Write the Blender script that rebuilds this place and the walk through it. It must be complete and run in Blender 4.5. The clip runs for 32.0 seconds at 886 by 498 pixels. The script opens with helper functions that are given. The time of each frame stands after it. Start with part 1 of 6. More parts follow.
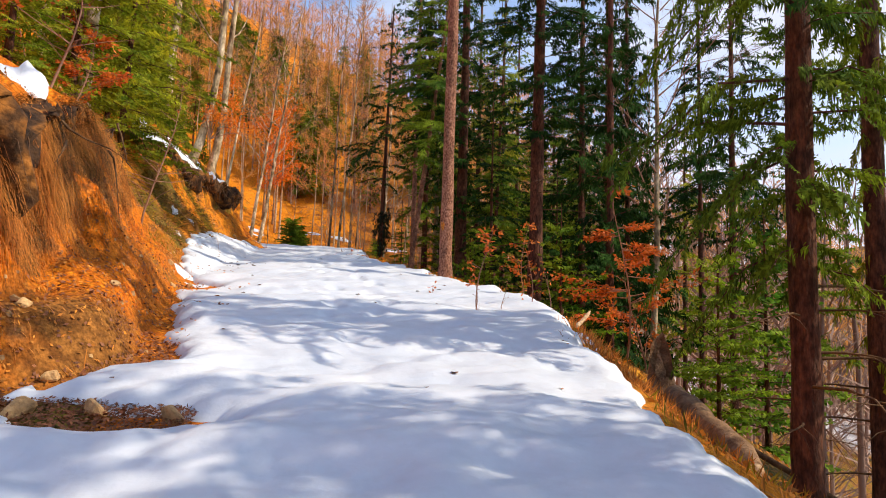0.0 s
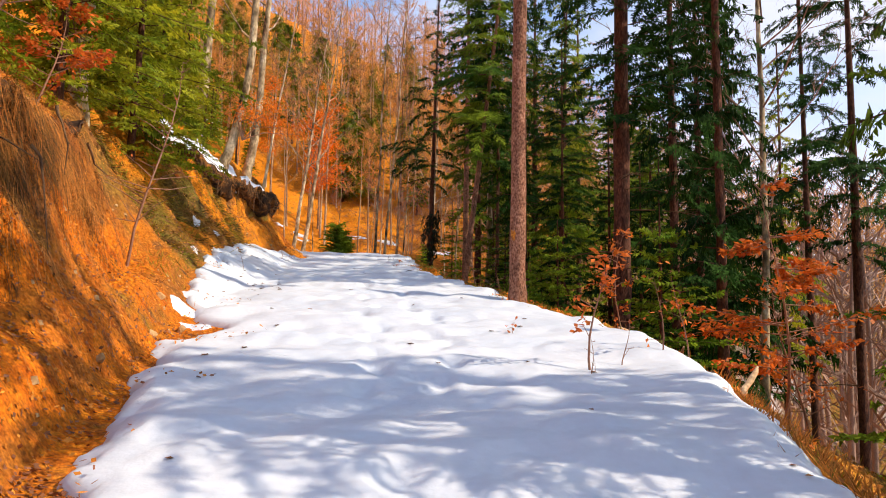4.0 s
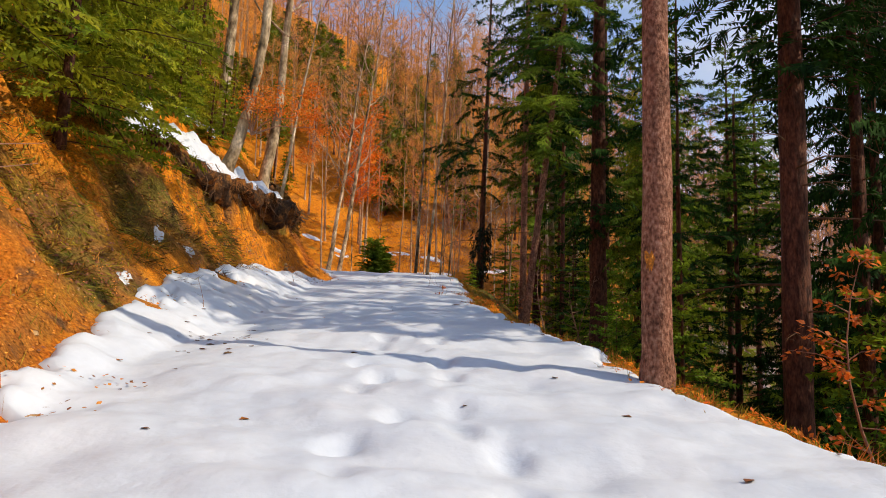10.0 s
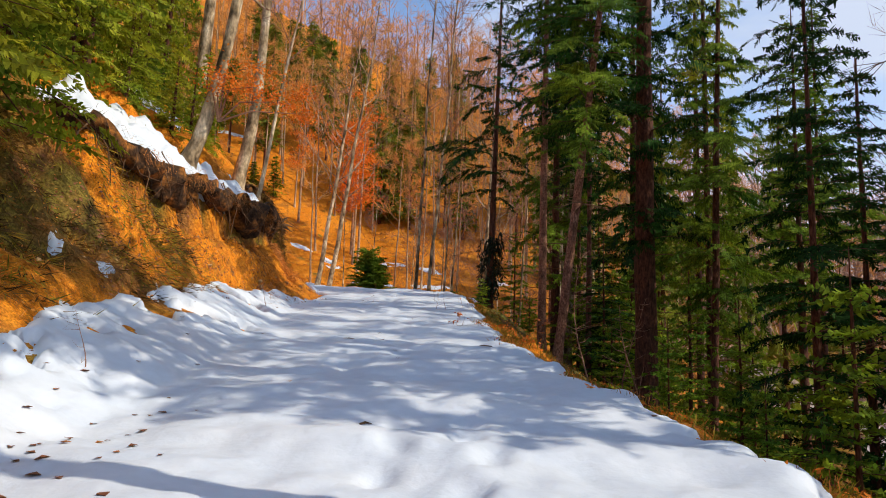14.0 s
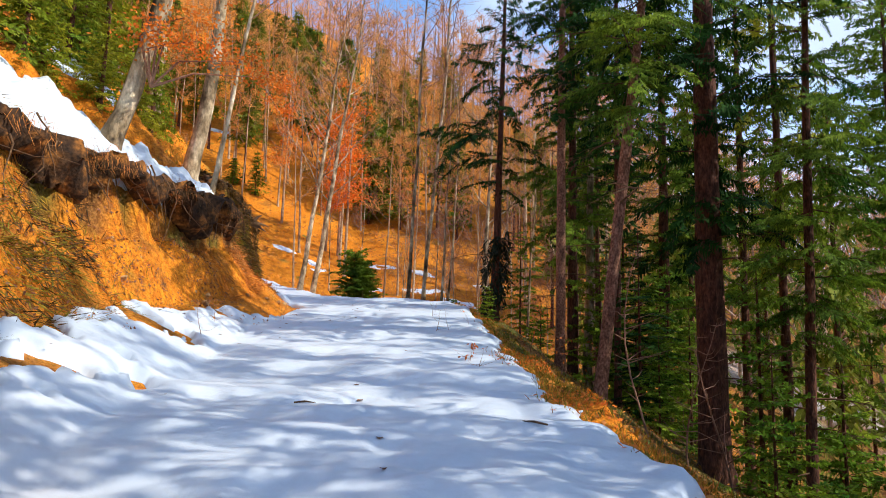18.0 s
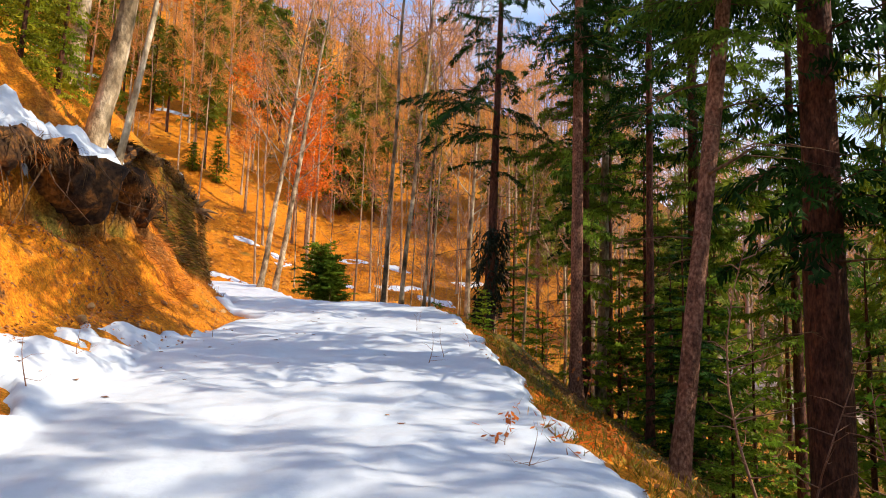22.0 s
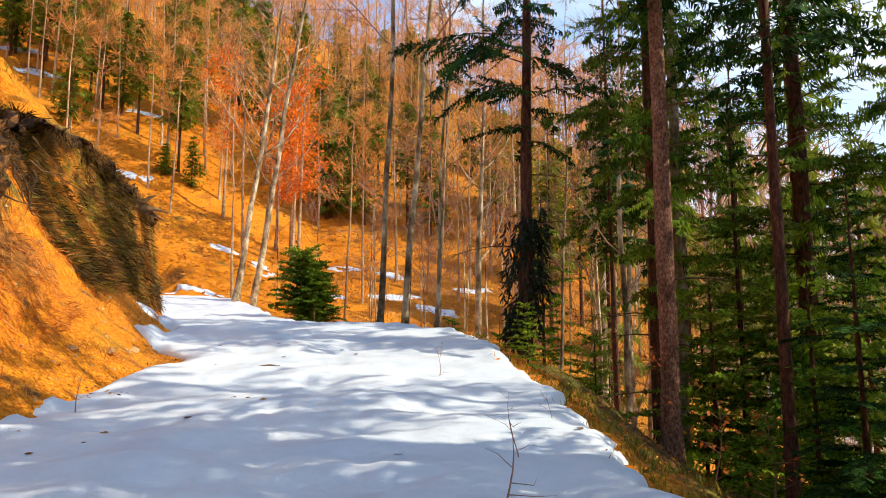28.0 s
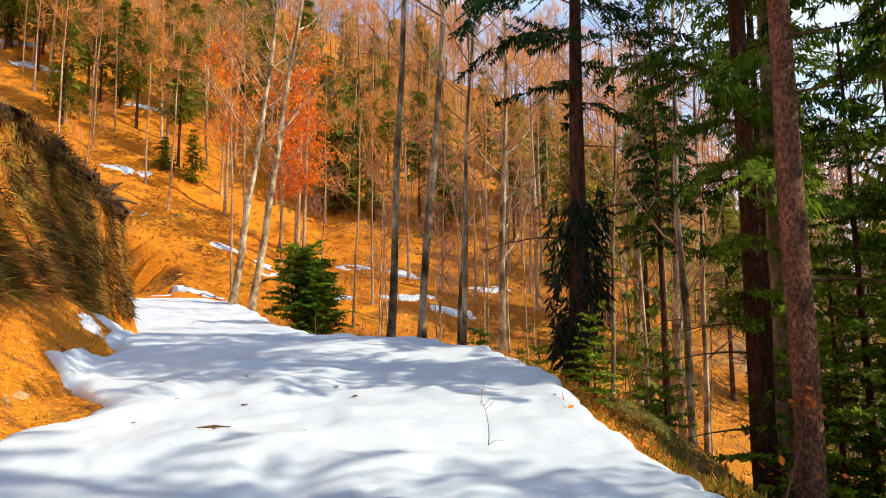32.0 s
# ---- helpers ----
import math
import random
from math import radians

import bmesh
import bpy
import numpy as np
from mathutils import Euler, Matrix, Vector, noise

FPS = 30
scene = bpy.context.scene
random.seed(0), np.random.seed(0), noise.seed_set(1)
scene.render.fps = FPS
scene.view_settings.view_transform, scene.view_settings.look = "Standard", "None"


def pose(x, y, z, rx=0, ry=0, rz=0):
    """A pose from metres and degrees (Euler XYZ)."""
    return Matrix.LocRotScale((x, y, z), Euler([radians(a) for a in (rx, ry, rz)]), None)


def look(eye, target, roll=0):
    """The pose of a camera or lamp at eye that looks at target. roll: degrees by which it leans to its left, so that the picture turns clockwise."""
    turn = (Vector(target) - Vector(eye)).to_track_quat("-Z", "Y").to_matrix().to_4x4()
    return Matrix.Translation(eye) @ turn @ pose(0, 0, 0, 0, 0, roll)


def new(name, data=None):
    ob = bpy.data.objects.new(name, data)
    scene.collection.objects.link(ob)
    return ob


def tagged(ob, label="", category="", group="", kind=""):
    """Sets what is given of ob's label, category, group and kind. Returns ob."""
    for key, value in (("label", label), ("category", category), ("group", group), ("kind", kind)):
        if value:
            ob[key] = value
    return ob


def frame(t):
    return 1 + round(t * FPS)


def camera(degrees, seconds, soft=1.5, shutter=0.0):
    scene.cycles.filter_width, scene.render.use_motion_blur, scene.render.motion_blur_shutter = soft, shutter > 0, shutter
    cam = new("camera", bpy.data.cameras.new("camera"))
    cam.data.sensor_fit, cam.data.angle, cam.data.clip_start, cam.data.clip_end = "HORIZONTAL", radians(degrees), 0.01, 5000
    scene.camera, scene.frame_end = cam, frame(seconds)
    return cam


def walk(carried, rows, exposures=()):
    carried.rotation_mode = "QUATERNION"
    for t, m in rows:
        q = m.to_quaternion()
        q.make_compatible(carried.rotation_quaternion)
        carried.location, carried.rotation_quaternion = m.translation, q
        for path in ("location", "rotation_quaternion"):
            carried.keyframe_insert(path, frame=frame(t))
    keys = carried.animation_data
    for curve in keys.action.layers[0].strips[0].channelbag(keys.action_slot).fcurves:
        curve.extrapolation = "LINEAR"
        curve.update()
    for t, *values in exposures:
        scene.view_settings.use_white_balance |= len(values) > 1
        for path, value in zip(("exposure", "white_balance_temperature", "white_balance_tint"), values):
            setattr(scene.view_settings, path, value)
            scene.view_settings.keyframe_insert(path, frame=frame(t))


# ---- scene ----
cam = camera(65.1, 32.0, soft=1.0)
PATH = [
    (0, (0.085, 0.277, 1.411), (0.341, 2.25, 1.615), 1.6),
    (0.5, (0.035, 0.354, 1.531), (0.283, 2.329, 1.726), 1.3),
    (1, (0.031, 0.563, 1.64), (0.27, 2.54, 1.827), 1.2),
    (1.5, (0.051, 0.893, 1.727), (0.272, 2.871, 1.92), 1.1),
    (2, (0.074, 1.317, 1.792), (0.271, 3.299, 1.972), 1.1),
    (2.5, (0.083, 1.81, 1.848), (0.26, 3.794, 2.033), 1.2),
    (3, (0.075, 2.352, 1.904), (0.227, 4.338, 2.083), 1.1),
    (3.5, (0.057, 2.913, 1.964), (0.194, 4.899, 2.152), 0.9),
    (5.5, (0.114, 5.043, 2.208), (0.195, 7.03, 2.424), 1.1),
    (6, (0.129, 5.509, 2.267), (0.207, 7.496, 2.476), 1.2),
    (6.5, (0.132, 5.958, 2.331), (0.199, 7.945, 2.551), 1.3),
    (7, (0.127, 6.397, 2.397), (0.179, 8.383, 2.624), 1.4),
    (7.5, (0.122, 6.828, 2.468), (0.162, 8.815, 2.694), 1.4),
    (8, (0.124, 7.26, 2.541), (0.156, 9.245, 2.787), 1.4),
    (8.5, (0.136, 7.695, 2.609), (0.163, 9.681, 2.847), 1.5),
    (9, (0.143, 8.132, 2.667), (0.159, 10.118, 2.908), 1.7),
    (9.5, (0.136, 8.573, 2.72), (0.137, 10.557, 2.972), 1.7),
    (10, (0.113, 9.017, 2.775), (0.1, 11.002, 3.016), 1.6),
    (10.5, (0.082, 9.461, 2.839), (0.065, 11.445, 3.095), 1.7),
    (11, (0.052, 9.908, 2.91), (0.038, 11.891, 3.17), 1.8),
    (11.5, (0.027, 10.365, 2.985), (0.012, 12.347, 3.249), 1.8),
    (12, (0.001, 10.838, 3.059), (-0.01, 12.82, 3.324), 1.8),
    (12.5, (-0.045, 11.334, 3.132), (-0.047, 13.317, 3.391), 1.8),
    (13, (-0.126, 11.862, 3.207), (-0.126, 13.844, 3.479), 1.9),
    (13.5, (-0.241, 12.432, 3.283), (-0.24, 14.413, 3.561), 2.0),
    (14, (-0.365, 13.032, 3.358), (-0.359, 15.014, 3.628), 1.8),
    (14.5, (-0.455, 13.617, 3.435), (-0.441, 15.597, 3.712), 1.4),
    (16.5, (-0.519, 15.544, 3.71), (-0.502, 17.524, 3.988), 1.2),
    (17, (-0.546, 16.052, 3.797), (-0.526, 18.031, 4.088), 1.2),
    (17.5, (-0.566, 16.57, 3.879), (-0.539, 18.549, 4.167), 1.3),
    (18, (-0.58, 17.092, 3.958), (-0.547, 19.074, 4.23), 1.4),
    (18.5, (-0.594, 17.614, 4.033), (-0.551, 19.595, 4.304), 1.5),
    (19, (-0.616, 18.129, 4.103), (-0.565, 20.111, 4.366), 1.6),
    (19.5, (-0.642, 18.643, 4.17), (-0.585, 20.625, 4.431), 1.6),
    (20, (-0.669, 19.167, 4.238), (-0.599, 21.148, 4.506), 1.6),
    (20.5, (-0.699, 19.707, 4.31), (-0.62, 21.689, 4.567), 1.7),
    (21, (-0.733, 20.26, 4.383), (-0.646, 22.241, 4.645), 1.7),
    (21.5, (-0.775, 20.819, 4.454), (-0.68, 22.8, 4.713), 1.8),
    (22, (-0.825, 21.376, 4.519), (-0.712, 23.356, 4.776), 1.7),
    (22.5, (-0.873, 21.925, 4.573), (-0.745, 23.902, 4.841), 1.4),
    (23, (-0.909, 22.445, 4.622), (-0.774, 24.423, 4.882), 0.9),
    (23.5, (-0.933, 22.906, 4.673), (-0.791, 24.883, 4.943), 0.6),
    (24, (-0.94, 23.305, 4.724), (-0.795, 25.281, 4.999), 0.4),
    (24.5, (-0.938, 23.682, 4.77), (-0.792, 25.658, 5.044), 0.4),
    (25, (-0.948, 24.09, 4.818), (-0.805, 26.065, 5.101), 0.4),
    (25.5, (-0.989, 24.543, 4.867), (-0.846, 26.518, 5.149), 0.6),
    (27.5, (-1.096, 26.201, 5.008), (-0.958, 28.177, 5.28), -0.2),
    (28, (-1.061, 26.578, 5.046), (-0.925, 28.555, 5.318), -0.0),
    (28.5, (-1.031, 26.948, 5.09), (-0.893, 28.925, 5.355), -0.0),
    (29, (-1.015, 27.346, 5.14), (-0.873, 29.323, 5.402), -0.2),
    (29.5, (-1.011, 27.77, 5.195), (-0.874, 29.749, 5.449), -0.3),
    (30, (-1.008, 28.186, 5.245), (-0.883, 30.166, 5.5), -0.3),
    (30.5, (-1.001, 28.573, 5.288), (-0.885, 30.553, 5.544), -0.2),
    (31, (-1.006, 28.956, 5.33), (-0.9, 30.937, 5.586), -0.2),
    (31.5, (-1.042, 29.37, 5.378), (-0.939, 31.349, 5.647), -0.2),
    (32, (-1.113, 29.827, 5.429), (-1.009, 31.807, 5.693), -0.4),
]
walk(cam, [(t, look(eye, target, roll)) for t, eye, target, roll in PATH],
     [(0, 0.0, 6700, 12), (1, -0.05, 6700, 12), (3, 0.1, 6800, 13), (6, -0.05, 6900, 14), (8, -0.2, 6900, 14), (10, -0.36, 6700, 12), (13, -0.36, 6400, 10),
      (16, 0.0, 5900, 8), (18, 0.05, 5750, 7), (20, 0.12, 6050, 8), (22, 0.15, 6400, 10), (24, 0.1, 6600, 11), (29, 0.3, 6450, 4), (32, 0.2, 6450, 4)])

# ---------------------------------------------------------------- light
SUN_EL, SUN_AZ = 38.0, 105.0      # degrees; azimuth clockwise from +y
world = bpy.data.worlds.new("sky")
scene.world = world
world.use_nodes = True
wn = world.node_tree
sky = wn.nodes.new("ShaderNodeTexSky")
sky.sky_type, sky.sun_disc = "NISHITA", False
sky.sun_elevation, sky.sun_rotation = radians(SUN_EL), radians(SUN_AZ)
sky.air_density, sky.dust_density, sky.ozone_density = 1.0, 1.2, 2.2
bg = wn.nodes["Background"]
bg.inputs["Strength"].default_value = 0.26
# thin bright cloud over a blue sky
wtc = wn.nodes.new("ShaderNodeTexCoord")
wmap = wn.nodes.new("ShaderNodeMapping")
wmap.inputs["Scale"].default_value = (1.6, 1.6, 4.0)
wno = wn.nodes.new("ShaderNodeTexNoise")
wno.inputs["Scale"].default_value, wno.inputs["Detail"].default_value = 2.2, 6.0
wra = wn.nodes.new("ShaderNodeMapRange")
wra.inputs["From Min"].default_value, wra.inputs["From Max"].default_value = 0.46, 0.76
wmx = wn.nodes.new("ShaderNodeMix")
wmx.data_type = "RGBA"
wmx.inputs["B"].default_value = (3.2, 3.5, 4.2, 1)
wn.links.new(wtc.outputs["Generated"], wmap.inputs["Vector"])
wn.links.new(wmap.outputs["Vector"], wno.inputs["Vector"])
# the cloud thickens towards the sun and the horizon
wse = wn.nodes.new("ShaderNodeSeparateXYZ")
wn.links.new(wtc.outputs["Generated"], wse.inputs["Vector"])
wma = wn.nodes.new("ShaderNodeMath")
wma.operation, wma.inputs[1].default_value = "MULTIPLY_ADD", 0.34
wn.links.new(wse.outputs["X"], wma.inputs[0])
wn.links.new(wno.outputs["Fac"], wma.inputs[2])
wn.links.new(wma.outputs["Value"], wra.inputs["Value"])
wn.links.new(wra.outputs["Result"], wmx.inputs["Factor"])
wn.links.new(sky.outputs["Color"], wmx.inputs["A"])
wn.links.new(wmx.outputs["Result"], bg.inputs["Color"])

sun = new("sun", bpy.data.lights.new("sun", "SUN"))
sun.data.energy, sun.data.angle, sun.data.color = 5.0, radians(0.53), (1.0, 0.86, 0.66)
sa, se = radians(SUN_AZ), radians(SUN_EL)
sun_dir = Vector((math.sin(sa) * math.cos(se), math.cos(sa) * math.cos(se), math.sin(se)))
sun.matrix_world = look(sun_dir * 60, (0, 0, 0))


# ---------------------------------------------------------------- materials
def material(name, colors, scale=4.0, rough=0.8, bump=0.3, bump_scale=40.0, detail=5.0, translucent=0.0, stretch=(1, 1, 1),
             fine=(0.75, 1.25), fine_scale=30.0, spec=0.3, island=0.0):
    """Two scales of colour variation and a fine relief, in metres."""
    m = bpy.data.materials.new(name)
    m.use_nodes = True
    t = m.node_tree
    n, l = t.nodes, t.links
    p = n["Principled BSDF"]
    p.inputs["Roughness"].default_value = rough
    p.inputs["Specular IOR Level"].default_value = spec
    geo = n.new("ShaderNodeNewGeometry")
    mp = n.new("ShaderNodeMapping")
    mp.inputs["Scale"].default_value = stretch
    l.new(geo.outputs["Position"], mp.inputs["Vector"])
    a = n.new("ShaderNodeTexNoise")
    a.inputs["Scale"].default_value, a.inputs["Detail"].default_value = scale, detail
    l.new(mp.outputs["Vector"], a.inputs["Vector"])
    r = n.new("ShaderNodeValToRGB")
    r.color_ramp.elements[0].position, r.color_ramp.elements[1].position = 0.32, 0.68
    r.color_ramp.elements[0].color = (*colors[0], 1)
    r.color_ramp.elements[1].color = (*colors[-1], 1)
    for i, c in enumerate(colors[1:-1]):
        e = r.color_ramp.elements.new(0.32 + 0.36 * (i + 1) / (len(colors) - 1))
        e.color = (*c, 1)
    l.new(a.outputs["Fac"], r.inputs["Fac"])
    b = n.new("ShaderNodeTexNoise")
    b.inputs["Scale"].default_value, b.inputs["Detail"].default_value = fine_scale, 4.0
    l.new(mp.outputs["Vector"], b.inputs["Vector"])
    f = n.new("ShaderNodeMapRange")
    f.inputs["From Min"].default_value, f.inputs["From Max"].default_value = 0.3, 0.7
    f.inputs["To Min"].default_value, f.inputs["To Max"].default_value = fine
    l.new(b.outputs["Fac"], f.inputs["Value"])
    mul = n.new("ShaderNodeVectorMath")
    mul.operation = "SCALE"
    l.new(r.outputs["Color"], mul.inputs[0])
    l.new(f.outputs["Result"], mul.inputs["Scale"])
    col = mul.outputs["Vector"]
    if island:
        g = n.new("ShaderNodeMapRange")
        g.inputs["To Min"].default_value, g.inputs["To Max"].default_value = 1 - island, 1 + island
        l.new(geo.outputs["Random Per Island"], g.inputs["Value"])
        mu = n.new("ShaderNodeVectorMath")
        mu.operation = "SCALE"
        l.new(col, mu.inputs[0])
        l.new(g.outputs["Result"], mu.inputs["Scale"])
        col = mu.outputs["Vector"]
    l.new(col, p.inputs["Base Color"])
    if bump:
        c = n.new("ShaderNodeTexNoise")
        c.inputs["Scale"].default_value, c.inputs["Detail"].default_value = bump_scale, 6.0
        l.new(mp.outputs["Vector"], c.inputs["Vector"])
        u = n.new("ShaderNodeBump")
        u.inputs["Strength"].default_value, u.inputs["Distance"].default_value = bump, 0.03
        l.new(c.outputs["Fac"], u.inputs["Height"])
        l.new(u.outputs["Normal"], p.inputs["Normal"])
    if translucent:
        tr = n.new("ShaderNodeBsdfTranslucent")
        l.new(col, tr.inputs["Color"])
        mx = n.new("ShaderNodeMixShader")
        mx.inputs["Fac"].default_value = translucent
        l.new(p.outputs["BSDF"], mx.inputs[1])
        l.new(tr.outputs["BSDF"], mx.inputs[2])
        l.new(mx.outputs["Shader"], n["Material Output"].inputs["Surface"])
    return m


SNOW = material("old_snow", [(0.61, 0.68, 0.78), (0.70, 0.75, 0.82)], 1.2, 0.55, 0.25, 14.0, fine=(0.96, 1.03), fine_scale=9.0, spec=0.4)
snow_nodes = SNOW.node_tree
soil = snow_nodes.nodes.new("ShaderNodeAttribute")
soil.attribute_name = "soil"
soil_mix = snow_nodes.nodes.new("ShaderNodeMix")
soil_mix.data_type = "RGBA"
soil_mix.inputs["B"].default_value = (0.50, 0.33, 0.22, 1)
soil_fac = snow_nodes.nodes.new("ShaderNodeMath")
soil_fac.operation, soil_fac.inputs[1].default_value = "MULTIPLY", 0.28
snow_bsdf = snow_nodes.nodes["Principled BSDF"]
snow_nodes.links.new(soil.outputs["Fac"], soil_fac.inputs[0])
snow_nodes.links.new(soil_fac.outputs["Value"], soil_mix.inputs["Factor"])
snow_nodes.links.new(snow_bsdf.inputs["Base Color"].links[0].from_socket, soil_mix.inputs["A"])
snow_nodes.links.new(soil_mix.outputs["Result"], snow_bsdf.inputs["Base Color"])
BARK_SPRUCE = material("spruce_bark", [(0.042, 0.015, 0.009), (0.15, 0.058, 0.032)], 16, 0.9, 1.0, 26, stretch=(1, 1, 0.35), fine=(0.5, 1.5), fine_scale=45)
BARK_PINE = material("scaly_bark", [(0.10, 0.038, 0.022), (0.29, 0.125, 0.075), (0.46, 0.25, 0.17)], 34, 0.9, 1.0, 60, stretch=(1, 1, 0.6), fine=(0.55, 1.3), fine_scale=5)
BARK_RED = material("red_flaking_bark", [(0.10, 0.040, 0.025), (0.25, 0.11, 0.065), (0.42, 0.22, 0.14)], 30, 0.9, 1.0, 55, stretch=(1, 1, 0.6), fine=(0.55, 1.3), fine_scale=5)
BARK_BEECH = material("beech_bark", [(0.06, 0.045, 0.02), (0.24, 0.165, 0.09), (0.48, 0.36, 0.22), (0.72, 0.59, 0.41)], 2.6, 0.85, 1.0, 24, stretch=(1, 1, 0.55), fine=(0.55, 1.35), fine_scale=14)
BARK_FAR = material("far_bark", [(0.22, 0.13, 0.07), (0.40, 0.27, 0.16), (0.62, 0.47, 0.30)], 0.35, 0.9, 0.0, fine=(0.6, 1.3), fine_scale=5.0)
TWIG = material("twig_bark", [(0.22, 0.10, 0.06), (0.36, 0.20, 0.13)], 1.2, 0.9, 0.0)
TWIG_EAST = material("grey_brown_twigs", [(0.24, 0.14, 0.10), (0.42, 0.28, 0.21)], 0.12, 0.9, 0.0, island=0.3)
TWIG_FAR = material("far_twigs", [(0.56, 0.23, 0.055), (0.82, 0.42, 0.12)], 0.12, 0.9, 0.0, island=0.35, translucent=0.42)
NEEDLE = material("dark_needles", [(0.006, 0.023, 0.006), (0.030, 0.082, 0.010)], 0.9, 0.85, 0.0, translucent=0.1, island=0.5, spec=0.08)
NEEDLE_FIR = material("fir_needles", [(0.025, 0.078, 0.010), (0.20, 0.28, 0.018)], 0.6, 0.85, 0.0, translucent=0.35, island=0.55, spec=0.1)
# three needle colours with sunlight put into them: brighter and yellower
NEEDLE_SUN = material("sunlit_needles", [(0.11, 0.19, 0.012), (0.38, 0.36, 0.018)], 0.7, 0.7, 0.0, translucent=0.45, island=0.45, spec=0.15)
NEEDLE_HILL = material("sunlit_hill_needles", [(0.09, 0.15, 0.014), (0.26, 0.28, 0.025)], 0.5, 0.8, 0.0, translucent=0.4, island=0.4)
NEEDLE_YOUNG = material("sunlit_young_needles", [(0.05, 0.15, 0.014), (0.29, 0.38, 0.024)], 0.6, 0.8, 0.0, translucent=0.45, island=0.5, spec=0.12)
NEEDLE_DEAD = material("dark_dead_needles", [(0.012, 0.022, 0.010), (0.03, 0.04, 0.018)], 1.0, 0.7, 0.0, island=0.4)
LEAF_BRIGHT = material("orange_beech_leaf", [(0.72, 0.15, 0.012), (0.84, 0.30, 0.025)], 1.0, 0.6, 0.0, translucent=0.45, island=0.3)
LEAF = material("rust_beech_leaf", [(0.50, 0.10, 0.015), (0.66, 0.20, 0.03)], 3.0, 0.6, 0.0, translucent=0.45, island=0.4)
LITTER = material("fallen_leaf", [(0.40, 0.125, 0.014), (0.64, 0.27, 0.04)], 3.0, 0.7, 0.0, translucent=0.15, island=0.5)
DEADLEAF = material("brown_leaf", [(0.16, 0.05, 0.02), (0.26, 0.10, 0.04)], 6.0, 0.6, 0.0, island=0.3)
STRAW = material("brown_straw", [(0.04, 0.022, 0.006), (0.10, 0.055, 0.011), (0.32, 0.14, 0.02)], 0.8, 0.8, 0.0, translucent=0.2, island=0.5)
GRASS = material("dead_grass", [(0.40, 0.115, 0.016), (0.66, 0.28, 0.055)], 0.8, 0.7, 0.0, translucent=0.3, island=0.5)
MOSS = material("moss_grass", [(0.10, 0.12, 0.012), (0.26, 0.21, 0.018), (0.50, 0.25, 0.022)], 2.0, 0.8, 0.0, translucent=0.3, island=0.45)
PAINT = material("faded_orange_paint", [(0.40, 0.13, 0.025), (0.80, 0.30, 0.03)], 30, 0.8, 0.8, 60)
ROOT = material("root_wood", [(0.07, 0.035, 0.018), (0.20, 0.11, 0.05)], 6.0, 0.9, 0.6, 40)
TURF = material("dark_turf", [(0.018, 0.010, 0.006), (0.075, 0.034, 0.012), (0.34, 0.13, 0.022)], 3.5, 0.95, 1.0, 18, fine=(0.35, 1.5), fine_scale=16)
ROCK = material("ochre_rock", [(0.30, 0.165, 0.07), (0.56, 0.35, 0.16)], 5.0, 0.85, 0.8, 25)
LOG = material("weathered_log", [(0.13, 0.065, 0.032), (0.32, 0.19, 0.10)], 6.0, 0.85, 0.8, 30, stretch=(1, 1, 1))
PALEWOOD = material("bare_wood", [(0.55, 0.36, 0.2), (0.7, 0.5, 0.3)], 8.0, 0.8, 0.4, 40)


